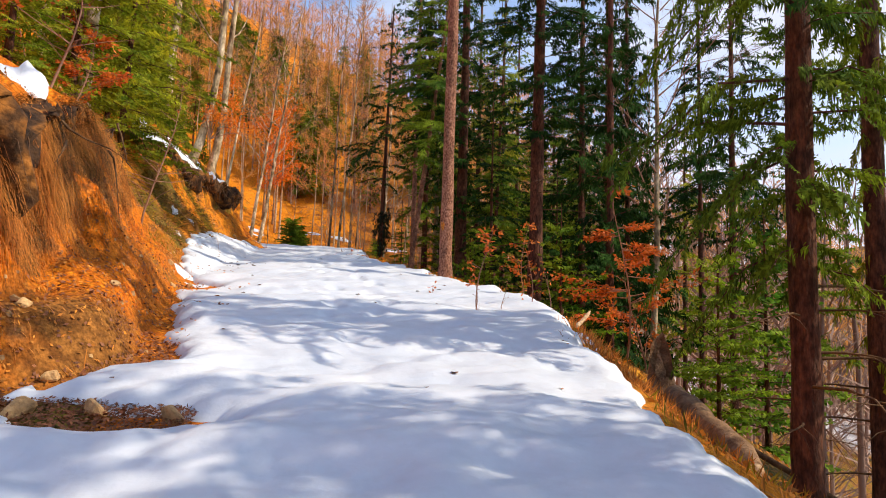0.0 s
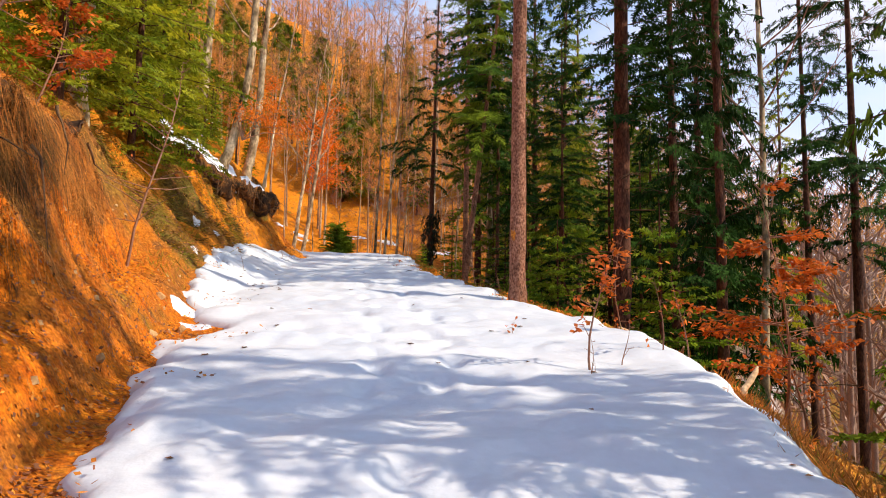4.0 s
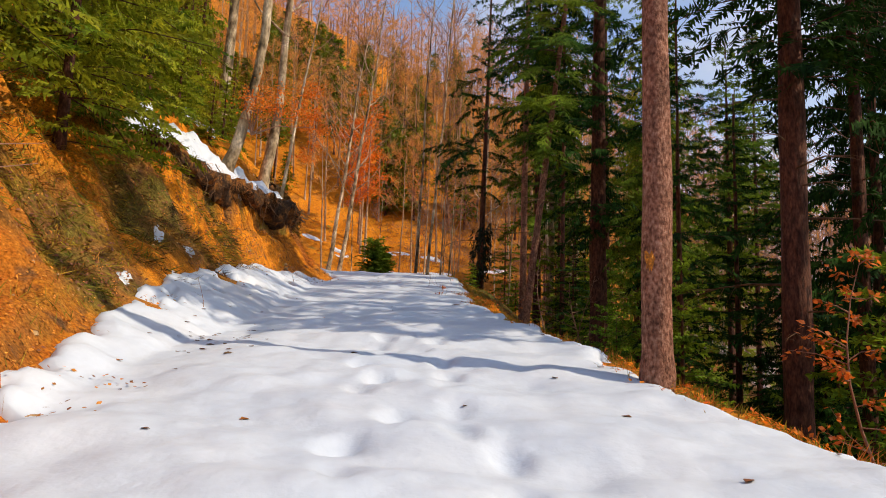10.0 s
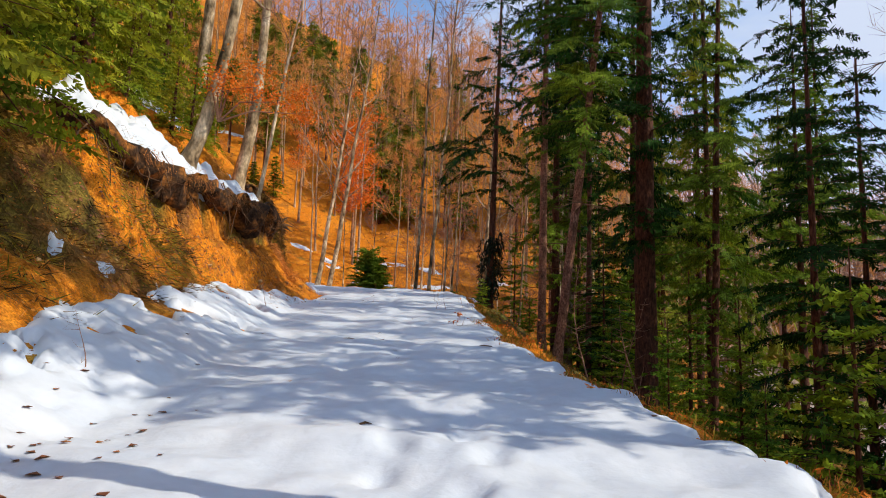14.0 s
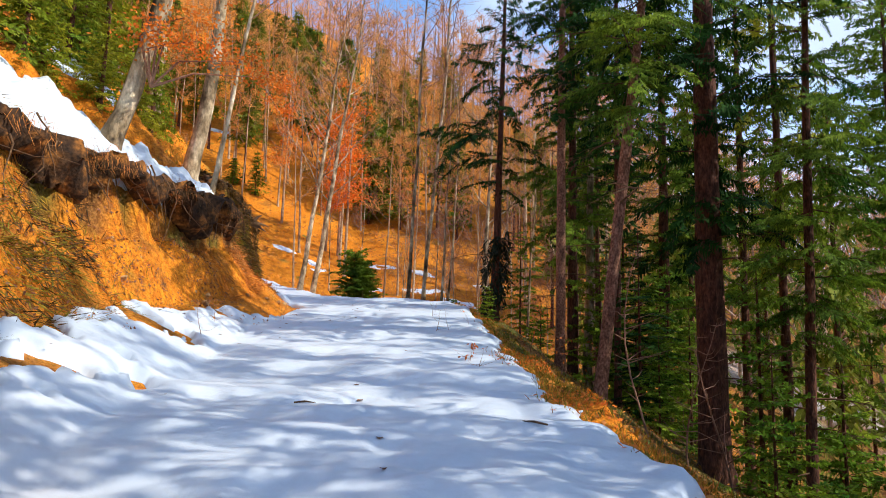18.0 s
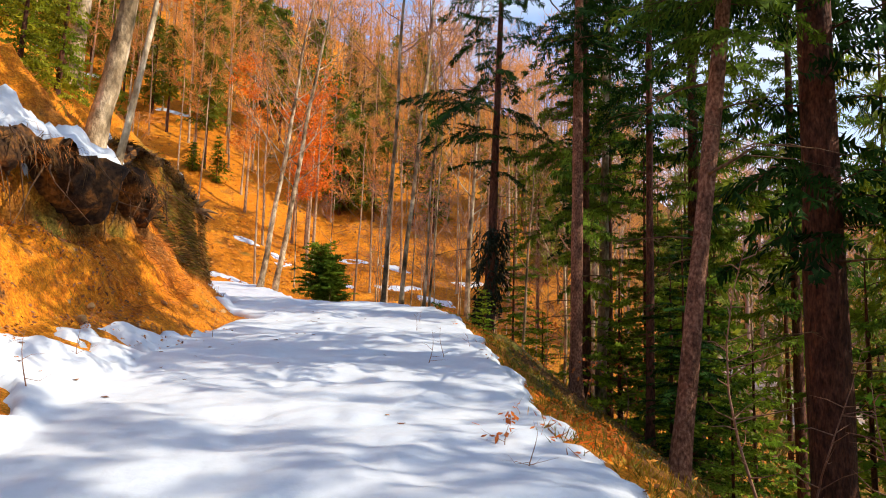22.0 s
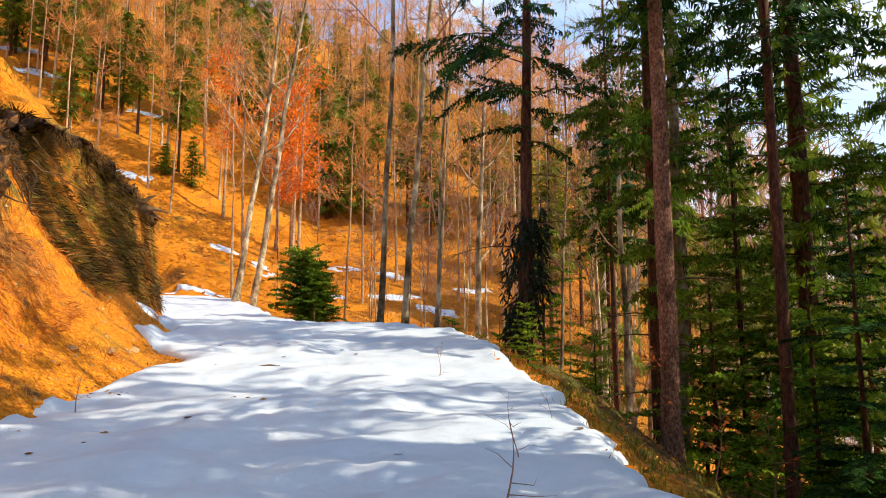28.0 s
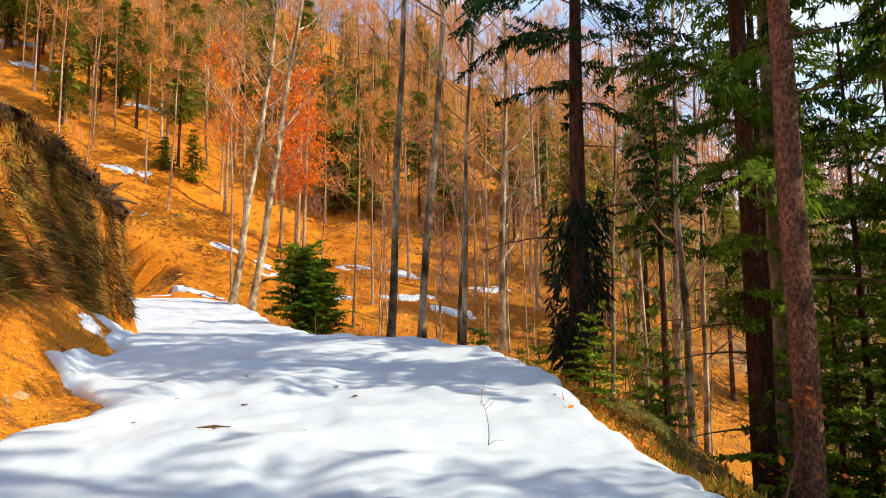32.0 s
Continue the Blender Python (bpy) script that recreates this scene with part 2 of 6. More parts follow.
def ground_material():
    """Ochre earth where steep, leaf litter where flatter, moss and stones in patches."""
    m = bpy.data.materials.new("forest_earth")
    m.use_nodes = True
    t = m.node_tree
    n, l = t.nodes, t.links
    p = n["Principled BSDF"]
    p.inputs["Roughness"].default_value, p.inputs["Specular IOR Level"].default_value = 0.92, 0.15
    geo = n.new("ShaderNodeNewGeometry")

    def tex(scale, detail=6.0, kind="ShaderNodeTexNoise"):
        k = n.new(kind)
        k.inputs["Scale"].default_value = scale
        if kind == "ShaderNodeTexNoise":
            k.inputs["Detail"].default_value = detail
        l.new(geo.outputs["Position"], k.inputs["Vector"])
        return k

    def ramp(src, a, b, lo, hi):
        r = n.new("ShaderNodeValToRGB")
        r.color_ramp.elements[0].position, r.color_ramp.elements[1].position = lo, hi
        r.color_ramp.elements[0].color, r.color_ramp.elements[1].color = (*a, 1), (*b, 1)
        l.new(src, r.inputs["Fac"])
        return r.outputs["Color"]

    def mix(fac, a, b):
        k = n.new("ShaderNodeMix")
        k.data_type = "RGBA"
        l.new(fac, k.inputs["Factor"])
        l.new(a, k.inputs["A"])
        l.new(b, k.inputs["B"])
        return k.outputs["Result"]

    def rng(src, a, b):
        k = n.new("ShaderNodeMapRange")
        k.inputs["From Min"].default_value, k.inputs["From Max"].default_value = a, b
        l.new(src, k.inputs["Value"])
        return k.outputs["Result"]

    earth = mix(rng(tex(0.9).outputs["Fac"], 0.40, 0.62), ramp(tex(5).outputs["Fac"], (0.46, 0.095, 0.005), (0.70, 0.195, 0.010), 0.35, 0.65),
                ramp(tex(9).outputs["Fac"], (0.22, 0.07, 0.010), (0.44, 0.17, 0.03), 0.35, 0.65))
    clay = n.new("ShaderNodeAttribute")
    clay.attribute_name = "red_clay"
    flakes = tex(14, 3, "ShaderNodeTexVoronoi").outputs["Distance"]
    litter = ramp(flakes, (0.84, 0.33, 0.020), (0.56, 0.175, 0.009), 0.05, 0.6)
    litter = mix(rng(tex(0.35).outputs["Fac"], 0.45, 0.65), litter, ramp(tex(6).outputs["Fac"], (0.56, 0.175, 0.010), (0.80, 0.33, 0.022), 0.35, 0.65))
    litter = mix(clay.outputs["Fac"], litter, ramp(flakes, (0.80, 0.27, 0.016), (0.48, 0.12, 0.006), 0.05, 0.6))
    earth = mix(clay.outputs["Fac"], ramp(tex(7).outputs["Fac"], (0.52, 0.14, 0.007), (0.80, 0.285, 0.014), 0.35, 0.65), earth)
    moss = ramp(tex(11).outputs["Fac"], (0.08, 0.09, 0.015), (0.24, 0.19, 0.03), 0.35, 0.65)
    sep = n.new("ShaderNodeSeparateXYZ")
    l.new(geo.outputs["Normal"], sep.inputs["Vector"])
    c = mix(rng(sep.outputs["Z"], 0.60, 0.82), earth, litter)
    c = mix(rng(tex(0.55, 7).outputs["Fac"], 0.62, 0.72), c, moss)
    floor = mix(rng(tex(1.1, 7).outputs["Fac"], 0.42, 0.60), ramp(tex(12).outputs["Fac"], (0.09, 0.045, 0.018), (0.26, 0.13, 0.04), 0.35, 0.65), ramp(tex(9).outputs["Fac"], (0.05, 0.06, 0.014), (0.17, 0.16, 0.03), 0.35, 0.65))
    # needle floor of the slopes, plus shade of the bank put into the colour
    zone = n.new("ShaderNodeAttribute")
    zone.attribute_name = "floor_and_shade"
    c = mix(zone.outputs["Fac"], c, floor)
    valley = n.new("ShaderNodeAttribute")
    valley.attribute_name = "valley_snow"
    c = mix(rng(tex(0.45, 9).outputs["Fac"], 0.57, 0.72), c, ramp(tex(7).outputs["Fac"], (0.13, 0.05, 0.012), (0.34, 0.14, 0.03), 0.35, 0.65))
    c = mix(rng(tex(2.3, 8).outputs["Fac"], 0.60, 0.72), c, ramp(tex(20).outputs["Fac"], (0.09, 0.04, 0.015), (0.2, 0.1, 0.04), 0.35, 0.65))
    c = mix(valley.outputs["Fac"], c, ramp(tex(3).outputs["Fac"], (0.58, 0.60, 0.66), (0.72, 0.75, 0.80), 0.35, 0.65))
    grain = n.new("ShaderNodeMapRange")
    grain.inputs["From Min"].default_value, grain.inputs["From Max"].default_value = 0.32, 0.68
    grain.inputs["To Min"].default_value, grain.inputs["To Max"].default_value = 0.6, 1.4
    l.new(tex(34, 5).outputs["Fac"], grain.inputs["Value"])
    mul = n.new("ShaderNodeVectorMath")
    mul.operation = "SCALE"
    l.new(c, mul.inputs[0])
    l.new(grain.outputs["Result"], mul.inputs["Scale"])
    l.new(mul.outputs["Vector"], p.inputs["Base Color"])
    u = n.new("ShaderNodeBump")
    u.inputs["Strength"].default_value, u.inputs["Distance"].default_value = 1.0, 0.09
    l.new(tex(13, 9).outputs["Fac"], u.inputs["Height"])
    l.new(u.outputs["Normal"], p.inputs["Normal"])
    return m


EARTH = ground_material()


# ---------------------------------------------------------------- numbers of the place
def hashed(ix, iy, seed):
    h = (ix.astype(np.int64) * 374761393 + iy.astype(np.int64) * 668265263 + seed * 974711) & 0xFFFFFFFF
    h = ((h ^ (h >> 13)) * 1274126177) & 0xFFFFFFFF
    return ((h ^ (h >> 16)) & 0xFFFF) / 65535.0


def vnoise(x, y, seed=0):
    ix, iy = np.floor(x), np.floor(y)
    fx, fy = x - ix, y - iy
    fx, fy = fx * fx * (3 - 2 * fx), fy * fy * (3 - 2 * fy)
    a, b = hashed(ix, iy, seed), hashed(ix + 1, iy, seed)
    c, d = hashed(ix, iy + 1, seed), hashed(ix + 1, iy + 1, seed)
    return (a + (b - a) * fx) * (1 - fy) + (c + (d - c) * fx) * fy - 0.5


def fbm(x, y, octaves=4, seed=0):
    out, amp = 0.0, 1.0
    for k in range(octaves):
        out = out + amp * vnoise(x * 2**k + 17.3 * k, y * 2**k - 9.1 * k, seed + k)
        amp *= 0.5
    return out


def line(y, *pairs):
    ys, vs = zip(*pairs)
    return np.interp(y, ys, vs)


def toe(y):
    return line(y, (-60, -4.5), (0, -4.2), (4.2, -3.4), (5.2, -2.0), (6.2, -1.5), (8, -1.9), (10.5, -2.25), (13, -2.65), (15, -2.9), (20, -2.9),
                (26, -3.4), (31, -4.1), (36, -4.3), (39, -5.0), (42, -5.9), (46, -7.2), (48, -7.8), (49, -9.0), (50.5, -11), (56, -15), (64, -22), (80, -40), (120, -90), (400, -500))


def edge(y):
    return line(y, (-60, 2.4), (0, 1.9), (4, 2.0), (6, 2.2), (8, 2.4), (10.5, 2.85), (12, 2.85), (13.5, 2.6), (16, 2.15), (18, 1.85), (20, 1.35), (22, 0.95),
                (24, 0.8), (26, 0.6), (28, 0.4), (33, 0.45), (39, 0.4), (41.5, -0.6), (44, -2.2), (50, -4.6), (56, -6.7), (62, -9.0), (70, -15), (80, -28), (120, -80), (400, -480))


def road_z(y):
    return line(y, (-60, -8.6), (-10, -1.5), (0, 0.04), (4, 0.65), (8, 1.23), (12, 1.79), (16, 2.33), (20, 2.84), (24, 3.33), (28, 3.8), (32, 4.25), (36, 4.72),
                (39, 5.12), (41, 5.35), (43, 5.45), (47, 5.5), (52, 5.9), (60, 6.9), (70, 8.2), (90, 10), (400, 40))


def smooth_step(a, b, v):
    k = np.clip((v - a) / (b - a), 0, 1)
    return k * k * (3 - 2 * k)


def bank(y):
    """Apron width and slope, slope of the cut face, height and reach of the lip."""
    apron = line(y, (0, 0.3), (8, 0.15), (14, 0.3), (17, 1.0), (20, 1.5), (27, 1.6), (31, 1.0), (34, 0.75), (37, 1.3), (41, 1.2), (43.5, 0.95), (46, 0.5), (48, 0.2), (50, 0.3), (60, 0.3))
    a_slope = line(y, (0, 0.2), (8, 0.4), (14, 0.4), (20, 0.45), (29, 0.45), (33, 0.75), (37, 0.8), (46, 0.75), (50, 0.3), (60, 0.3))
    face = line(y, (0, 1.7), (4, 1.9), (12, 1.85), (15, 1.3), (20, 1.15), (25, 1.9), (29, 2.5), (34, 2.4), (37, 1.6), (39.5, 1.6), (41.6, 2.4), (43.5, 3.8), (45.5, 4.8), (47.5, 6.5), (48.5, 4.0), (50, 1.2), (60, 0.6))
    lip = line(y, (0, 2.3), (9, 2.4), (13, 2.8), (18, 3.8), (22, 3.8), (24, 3.45), (26, 3.15), (28, 3.05), (30, 2.9), (33, 2.8), (35, 2.45), (36.5, 2.9), (39, 3.9), (42, 4.2), (43.5, 4.05), (45, 3.75), (46.5, 3.5), (47.6, 3.3), (48.4, 2.7), (49.3, 1.4), (51, 0.9), (60, 0.6))
    return apron, a_slope, face, lip, (lip - apron * a_slope) / face


def lip_x(y):
    apron, _, _, _, reach = bank(y)
    return toe(y) - apron - reach


def ground(x, y):
    """Height of the bare ground."""
    x, y = np.asarray(x, float), np.asarray(y, float)
    zr, tl, er = road_z(y), toe(y), edge(y)
    u, v = np.maximum(tl - x, 0), np.maximum(x - er, 0)
    z = zr + 0.0 * x
    # left bank: an apron, a steep cut up to the lip, then the wooded hill
    apron, a_slope, face, lip, reach = bank(y)
    u = np.where(u > 0, np.maximum(u + smooth_step(0.15, 0.9, u - apron) * line(y, (0, 0.6), (12, 0.6), (16, 1), (24, 1), (28, 0.55), (40, 0.55), (43, 0.35), (47, 0.3), (49, 0.05)) * (0.95 * fbm(y * 0.42, x * 0.1, 2, 6) + 0.55 * fbm(y * 1.5, x * 0.5, 3, 7)), 0), 0)
    ua = np.minimum(u, apron)
    ub = np.clip(u - apron, 0, None)
    wob = 1 + 0.35 * fbm(x * 0.6, y * 0.7, 3, 5)
    hollow = np.clip(ub / reach, 0, 1)
    h = ua * a_slope + np.minimum(ub, reach) * face
    hill = np.clip(ub - reach, 0, None)
    h = h + hill * line(y, (0, 0.62), (24, 0.62), (28, 0.85), (36, 0.85), (42, 0.85), (45, 0.7), (55, 0.35), (80, 0.3)) * wob
    steep = smooth_step(0.1, 0.7, ub)
    face_only = 1 - smooth_step(0.0, 1.2, hill)
    h = h + steep * (0.30 * fbm(x * 1.1, y * 1.1, 4, 11) + 0.26 * fbm(x * 3.7, y * 3.7, 3, 12))
    h = h - steep * face_only * (0.55 * line(y, (0, 1), (20, 1), (24, 0.25), (60, 0.25)) * np.abs(fbm(y * 0.75, x * 0.22, 4, 14)) + 0.35 * np.sin(np.pi * hollow) * line(y, (0, 1), (12, 0.8), (16, 0.2), (23, 0.4), (27, 0.8), (35, 0.8), (38, 0.3), (48, 0.1))
                               + 0.5 * np.exp(-(((hollow - 0.8) / 0.17) ** 2)) * line(y, (0, 0), (24, 0), (26.5, 1), (34.5, 1), (36.5, 0)))
    h = h + steep * face_only * 0.14 * np.maximum(fbm(x * 2.0, y * 2.0, 3, 15), 0)
    z = z + np.where(u > 0, h, 0)
    # right side: soft shoulder, then a steep wooded fall into the valley
    drop = np.where(v < 0.5, 0.5 * v * v / 0.5 * 0.7, 0.175 + (v - 0.5) * 0.62)
    z = z + 0.3 * smooth_step(0.0, 0.35, v) * (1 - smooth_step(0.8, 1.6, v)) * np.maximum(fbm(x * 1.7, y * 1.3, 3, 23), -0.1) * line(y, (12, 0), (16, 1), (40, 1), (44, 0))
    z = z - drop + smooth_step(0.3, 1.5, v) * (0.35 * fbm(x * 0.5, y * 0.5, 4, 21) + 0.1 * fbm(x * 3, y * 3, 3, 22))
    # the far hillside over the gully, and the hills across the valley
    north = 5.6 + 0.45 * (y - 66) + 0.22 * np.maximum(y - 82, 0) - 0.33 * np.minimum(x + 8, 0) - 0.10 * np.maximum(x + 8, 0) - 0.22 * np.maximum(x - 12, 0)
    north = north + 1.2 * fbm(x * 0.08, y * 0.08, 4, 31) + 0.25 * fbm(x * 0.7, y * 0.7, 3, 32)
    top = np.clip(50 - 0.75 * x, 12, 110) + 4 * fbm(x * 0.03, y * 0.03, 3, 33)
    north = np.minimum(north, top - 0.3 * np.maximum(y - 150, 0))
    z = np.where(u > 0, np.minimum(z, 95 + 0.02 * y + 0 * x), z)
    z = np.where(v > 0.2, np.maximum(z, np.where(y > 52, north, -99)), z)
    z = np.where((u > 0.5) & (y > 58), np.maximum(z, north), z)
    east = -27 + 0.42 * (x - 95) + 3 * fbm(x * 0.03, y * 0.03, 4, 41)
    z = np.where(v > 5, np.maximum(z, np.minimum(east, 48 + 8 * fbm(x * 0.01, y * 0.01, 3, 42))), z)
    z = np.where(v > 5, np.maximum(z, -27 + 1.0 * fbm(x * 0.1, y * 0.1, 3, 43)), z)
    return z


def gz(x, y):
    return float(ground(np.array([x]), np.array([y]))[0])


# ---------------------------------------------------------------- mesh helpers
def np_mesh(name, verts, faces, mat, smooth=False):
    """A mesh from arrays: all faces have the same number of corners."""
    verts, faces = np.asarray(verts, np.float32), np.asarray(faces, np.int32)
    me = bpy.data.meshes.new(name)
    k = faces.shape[1]
    me.vertices.add(len(verts))
    me.vertices.foreach_set("co", verts.ravel())
    me.loops.add(faces.size)
    me.loops.foreach_set("vertex_index", faces.ravel())
    me.polygons.add(len(faces))
    me.polygons.foreach_set("loop_start", np.arange(0, faces.size, k, dtype=np.int32))
    if smooth:
        me.polygons.foreach_set("use_smooth", np.ones(len(faces), bool))
    me.update(calc_edges=True)
    me.materials.append(mat)
    return me


class Soup:
    """Quads gathered before they become one mesh."""

    def __init__(self):
        self.v, self.f, self.n = [], [], 0

    def add(self, v, f):
        self.v.append(np.asarray(v, float).reshape(-1, 3))
        self.f.append(np.asarray(f, int).reshape(-1, 4) + self.n)
        self.n += len(self.v[-1])

    def tube(self, pts, radii, sides=6, cap=False):
        pts, radii = np.asarray(pts, float), np.asarray(radii, float)
        d = np.gradient(pts, axis=0)
        d /= np.linalg.norm(d, axis=1)[:, None] + 1e-9
        ref = np.array([0.0, 0.0, 1.0]) if abs(d[0, 2]) < 0.8 else np.array([1.0, 0.0, 0.0])
        s = np.cross(d, ref)
        s /= np.linalg.norm(s, axis=1)[:, None] + 1e-9
        w = np.cross(s, d)
        a = np.linspace(0, 2 * np.pi, sides, endpoint=False)
        ring = pts[:, None] + radii[:, None, None] * (np.cos(a)[None, :, None] * s[:, None] + np.sin(a)[None, :, None] * w[:, None])
        i = np.arange(len(pts) - 1)[:, None] * sides
        j, k = np.arange(sides)[None], (np.arange(sides)[None] + 1) % sides
        f = np.stack([i + j, i + k, i + sides + k, i + sides + j], -1).reshape(-1, 4)
        self.add(ring.reshape(-1, 3), f)

    def blades(self, o, d, nrm, length, width, mid=0.42):
        """Lozenges that start at o and run along d."""
        o, d, nrm = np.asarray(o, float), np.asarray(d, float), np.asarray(nrm, float)
        d = d / (np.linalg.norm(d, axis=1)[:, None] + 1e-9)
        s = np.cross(d, nrm)
        s /= np.linalg.norm(s, axis=1)[:, None] + 1e-9
        length, width = np.asarray(length, float)[:, None], np.asarray(width, float)[:, None]
        v = np.stack([o, o + mid * length * d + 0.5 * width * s, o + length * d, o + mid * length * d - 0.5 * width * s], 1)
        self.add(v.reshape(-1, 3), np.arange(len(o) * 4).reshape(-1, 4))

    def mesh(self, name, mat, smooth=False):
        return np_mesh(name, np.concatenate(self.v), np.concatenate(self.f), mat, smooth)


def part(name, me, parent, label="", m=None):
    ob = new(name, me)
    ob.parent = parent
    if m is not None:
        ob.matrix_basis = m
    return tagged(ob, label)


def thing(name, x, y, label, category, group="", z=None, kind="", m=None):
    ob = new(name)
    ob.empty_display_size = 0.2
    ob.matrix_basis = m if m is not None else Matrix.Translation((x, y, gz(x, y) if z is None else z))
    return tagged(ob, label, category, group, kind)


# ---------------------------------------------------------------- the ground
def spread(*stretches):
    out = []
    for a, b, n in stretches:
        out.append(np.linspace(a, b, n, endpoint=False))
    return np.concatenate(out + [[stretches[-1][1]]])


def grid_faces(nx, ny):
    i, j = np.meshgrid(np.arange(nx - 1), np.arange(ny - 1), indexing="xy")
    a = (j * nx + i).ravel()
    return np.stack([a, a + 1, a + nx + 1, a + nx], 1)


def snow_sides(y):
    """Where the snow on the track ends to either side."""
    left = toe(y) - line(y, (-60, 1.0), (0, 1.0), (4.2, 0.6), (5.5, 0.0), (14, 0.05), (16, 0.9), (18, 1.5), (22, 1.9), (27, 1.7), (30, 1.0), (33, 0.1), (60, 0.3))
    left = left + (0.6 * fbm(y * 0.9, y * 0 + 3.0, 5, 51) + 0.5 * line(y, (13, 0), (15, 1), (30, 1), (33, 0)) * fbm(y * 2.2, y * 0 + 5.0, 4, 53)) * line(y, (0, 1), (27, 1), (31, 0.5), (60, 0.5))
    left = np.maximum(left, toe(y) - bank(y)[0] * line(y, (0, 1), (28, 0.95), (33, 0.45), (60, 0.4)) - 0.02)
    left = left + line(y, (33, 0), (35, 0.25), (36, 0.6), (36.8, 0.5), (38, -0.1), (40, 0))
    right = edge(y) + 0.12 + 0.34 * fbm(y * 0.8, y * 0 + 8.0, 5, 52) + 0.3 * line(y, (14, 0), (18, 1), (33, 1), (37, 0.3)) * fbm(y * 2.1, y * 0 + 4.0, 4, 54)
    right = right - line(y, (12, 0), (14.5, 0.22), (17, 0.22), (19, 0))
    right = right + line(y, (2, 0.0), (9, 0.1), (10.5, 0.25), (13, 0.25), (15, 0.1), (24, 0.0), (30, 0.0))
    return left, right


xs = spread((-420, -60, 14), (-60, -14, 40), (-14, -1, 112), (-1, 6, 36), (6, 45, 50), (45, 130, 30), (130, 420, 16))
ys = spread((-80, -2, 24), (-2, 50, 300), (50, 110, 80), (110, 190, 40), (190, 420, 16))
gx, gy = np.meshgrid(xs, ys, indexing="xy")
z0 = ground(gx, gy)
sl, sr = snow_sides(gy)
z0 = z0 - 0.04 * smooth_step(0.5, 0.9, np.minimum(gx - sl, sr - gx))
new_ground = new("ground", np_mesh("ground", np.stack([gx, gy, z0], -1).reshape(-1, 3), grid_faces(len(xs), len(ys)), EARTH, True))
near = line(gy, (0, 1.0), (24, 1.0), (29, 0.3))
zone = smooth_step(near, near + line(gy, (0, 1.4), (24, 1.4), (29, 0.5)), gx - edge(gy)) * (1 - smooth_step(0, 6, (5.6 + 0.45 * (gy - 66)) - z0 + 8)) * (1 - smooth_step(50, 58, gy))
zone = np.maximum(zone, 0.3 * smooth_step(-3.5, 4.0, gx) * smooth_step(46, 56, gy))
mat_ = smooth_step(0.1, 0.7, toe(gy) - bank(gy)[0] * 0.7 - gx) * (1 - smooth_step(0.0, 0.8, lip_x(gy) - gx)) * smooth_step(38.5, 41.5, gy) * (1 - smooth_step(48.2, 49.2, gy))
zone = np.maximum(zone, mat_ * np.clip(0.45 + 1.5 * fbm(gx * 0.8, gy * 0.8, 3, 95), 0.1, 1.0))
# tree shade on the bank put into the colour, mixed with brown-green growth
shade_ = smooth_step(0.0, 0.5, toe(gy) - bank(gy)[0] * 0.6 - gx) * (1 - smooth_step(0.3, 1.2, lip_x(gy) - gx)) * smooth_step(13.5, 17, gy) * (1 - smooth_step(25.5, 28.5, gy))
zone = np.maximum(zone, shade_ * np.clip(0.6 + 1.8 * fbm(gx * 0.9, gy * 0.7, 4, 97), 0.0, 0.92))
zone = np.maximum(zone, 0.8 * smooth_step(14, 24, gx))
# under the lip: recess shade put into the colour along with dark humus
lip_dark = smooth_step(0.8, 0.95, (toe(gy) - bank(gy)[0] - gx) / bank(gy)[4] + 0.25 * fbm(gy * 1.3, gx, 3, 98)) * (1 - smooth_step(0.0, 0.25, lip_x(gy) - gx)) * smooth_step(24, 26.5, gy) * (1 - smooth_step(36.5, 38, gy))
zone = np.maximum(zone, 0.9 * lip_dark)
attr = new_ground.data.attributes.new("floor_and_shade", "FLOAT", "POINT")
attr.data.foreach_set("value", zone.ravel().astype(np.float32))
clay_ = (1 - smooth_step(15, 20, gy)) * (1 - smooth_step(-1, 1, gx))
attr = new_ground.data.attributes.new("red_clay", "FLOAT", "POINT")
attr.data.foreach_set("value", clay_.ravel().astype(np.float32))
lying = smooth_step(16, 26, gx) * (1 - smooth_step(60, 80, gy)) * smooth_step(-0.12, 0.1, fbm(gx * 0.09, gy * 0.09, 4, 141))
attr = new_ground.data.attributes.new("valley_snow", "FLOAT", "POINT")
attr.data.foreach_set("value", lying.ravel().astype(np.float32))
tagged(new_ground, "ochre earth bank, leaf-strewn forest slope and valley", "ground", kind="structure")

# snow on the track, with old footprints and melted rims
prints = random.Random(5)
steps = []
yy = 1.0
while yy < 36:
    mid = (toe(yy) + edge(yy)) / 2 + 0.2
    for lane, ahead in ((-0.5, 0.0), (0.15, 0.35)):
        if not (8.5 < yy < 18.5 or prints.random() < 0.3):
            continue
        steps.append((float(mid) + lane + prints.uniform(-0.22, 0.22), yy + ahead + prints.uniform(-0.15, 0.15), prints.uniform(-0.4, 0.4), prints.uniform(0.03, 0.065) * (1.0 if 8.5 < yy < 18.5 else 0.5)))
    yy += 0.62


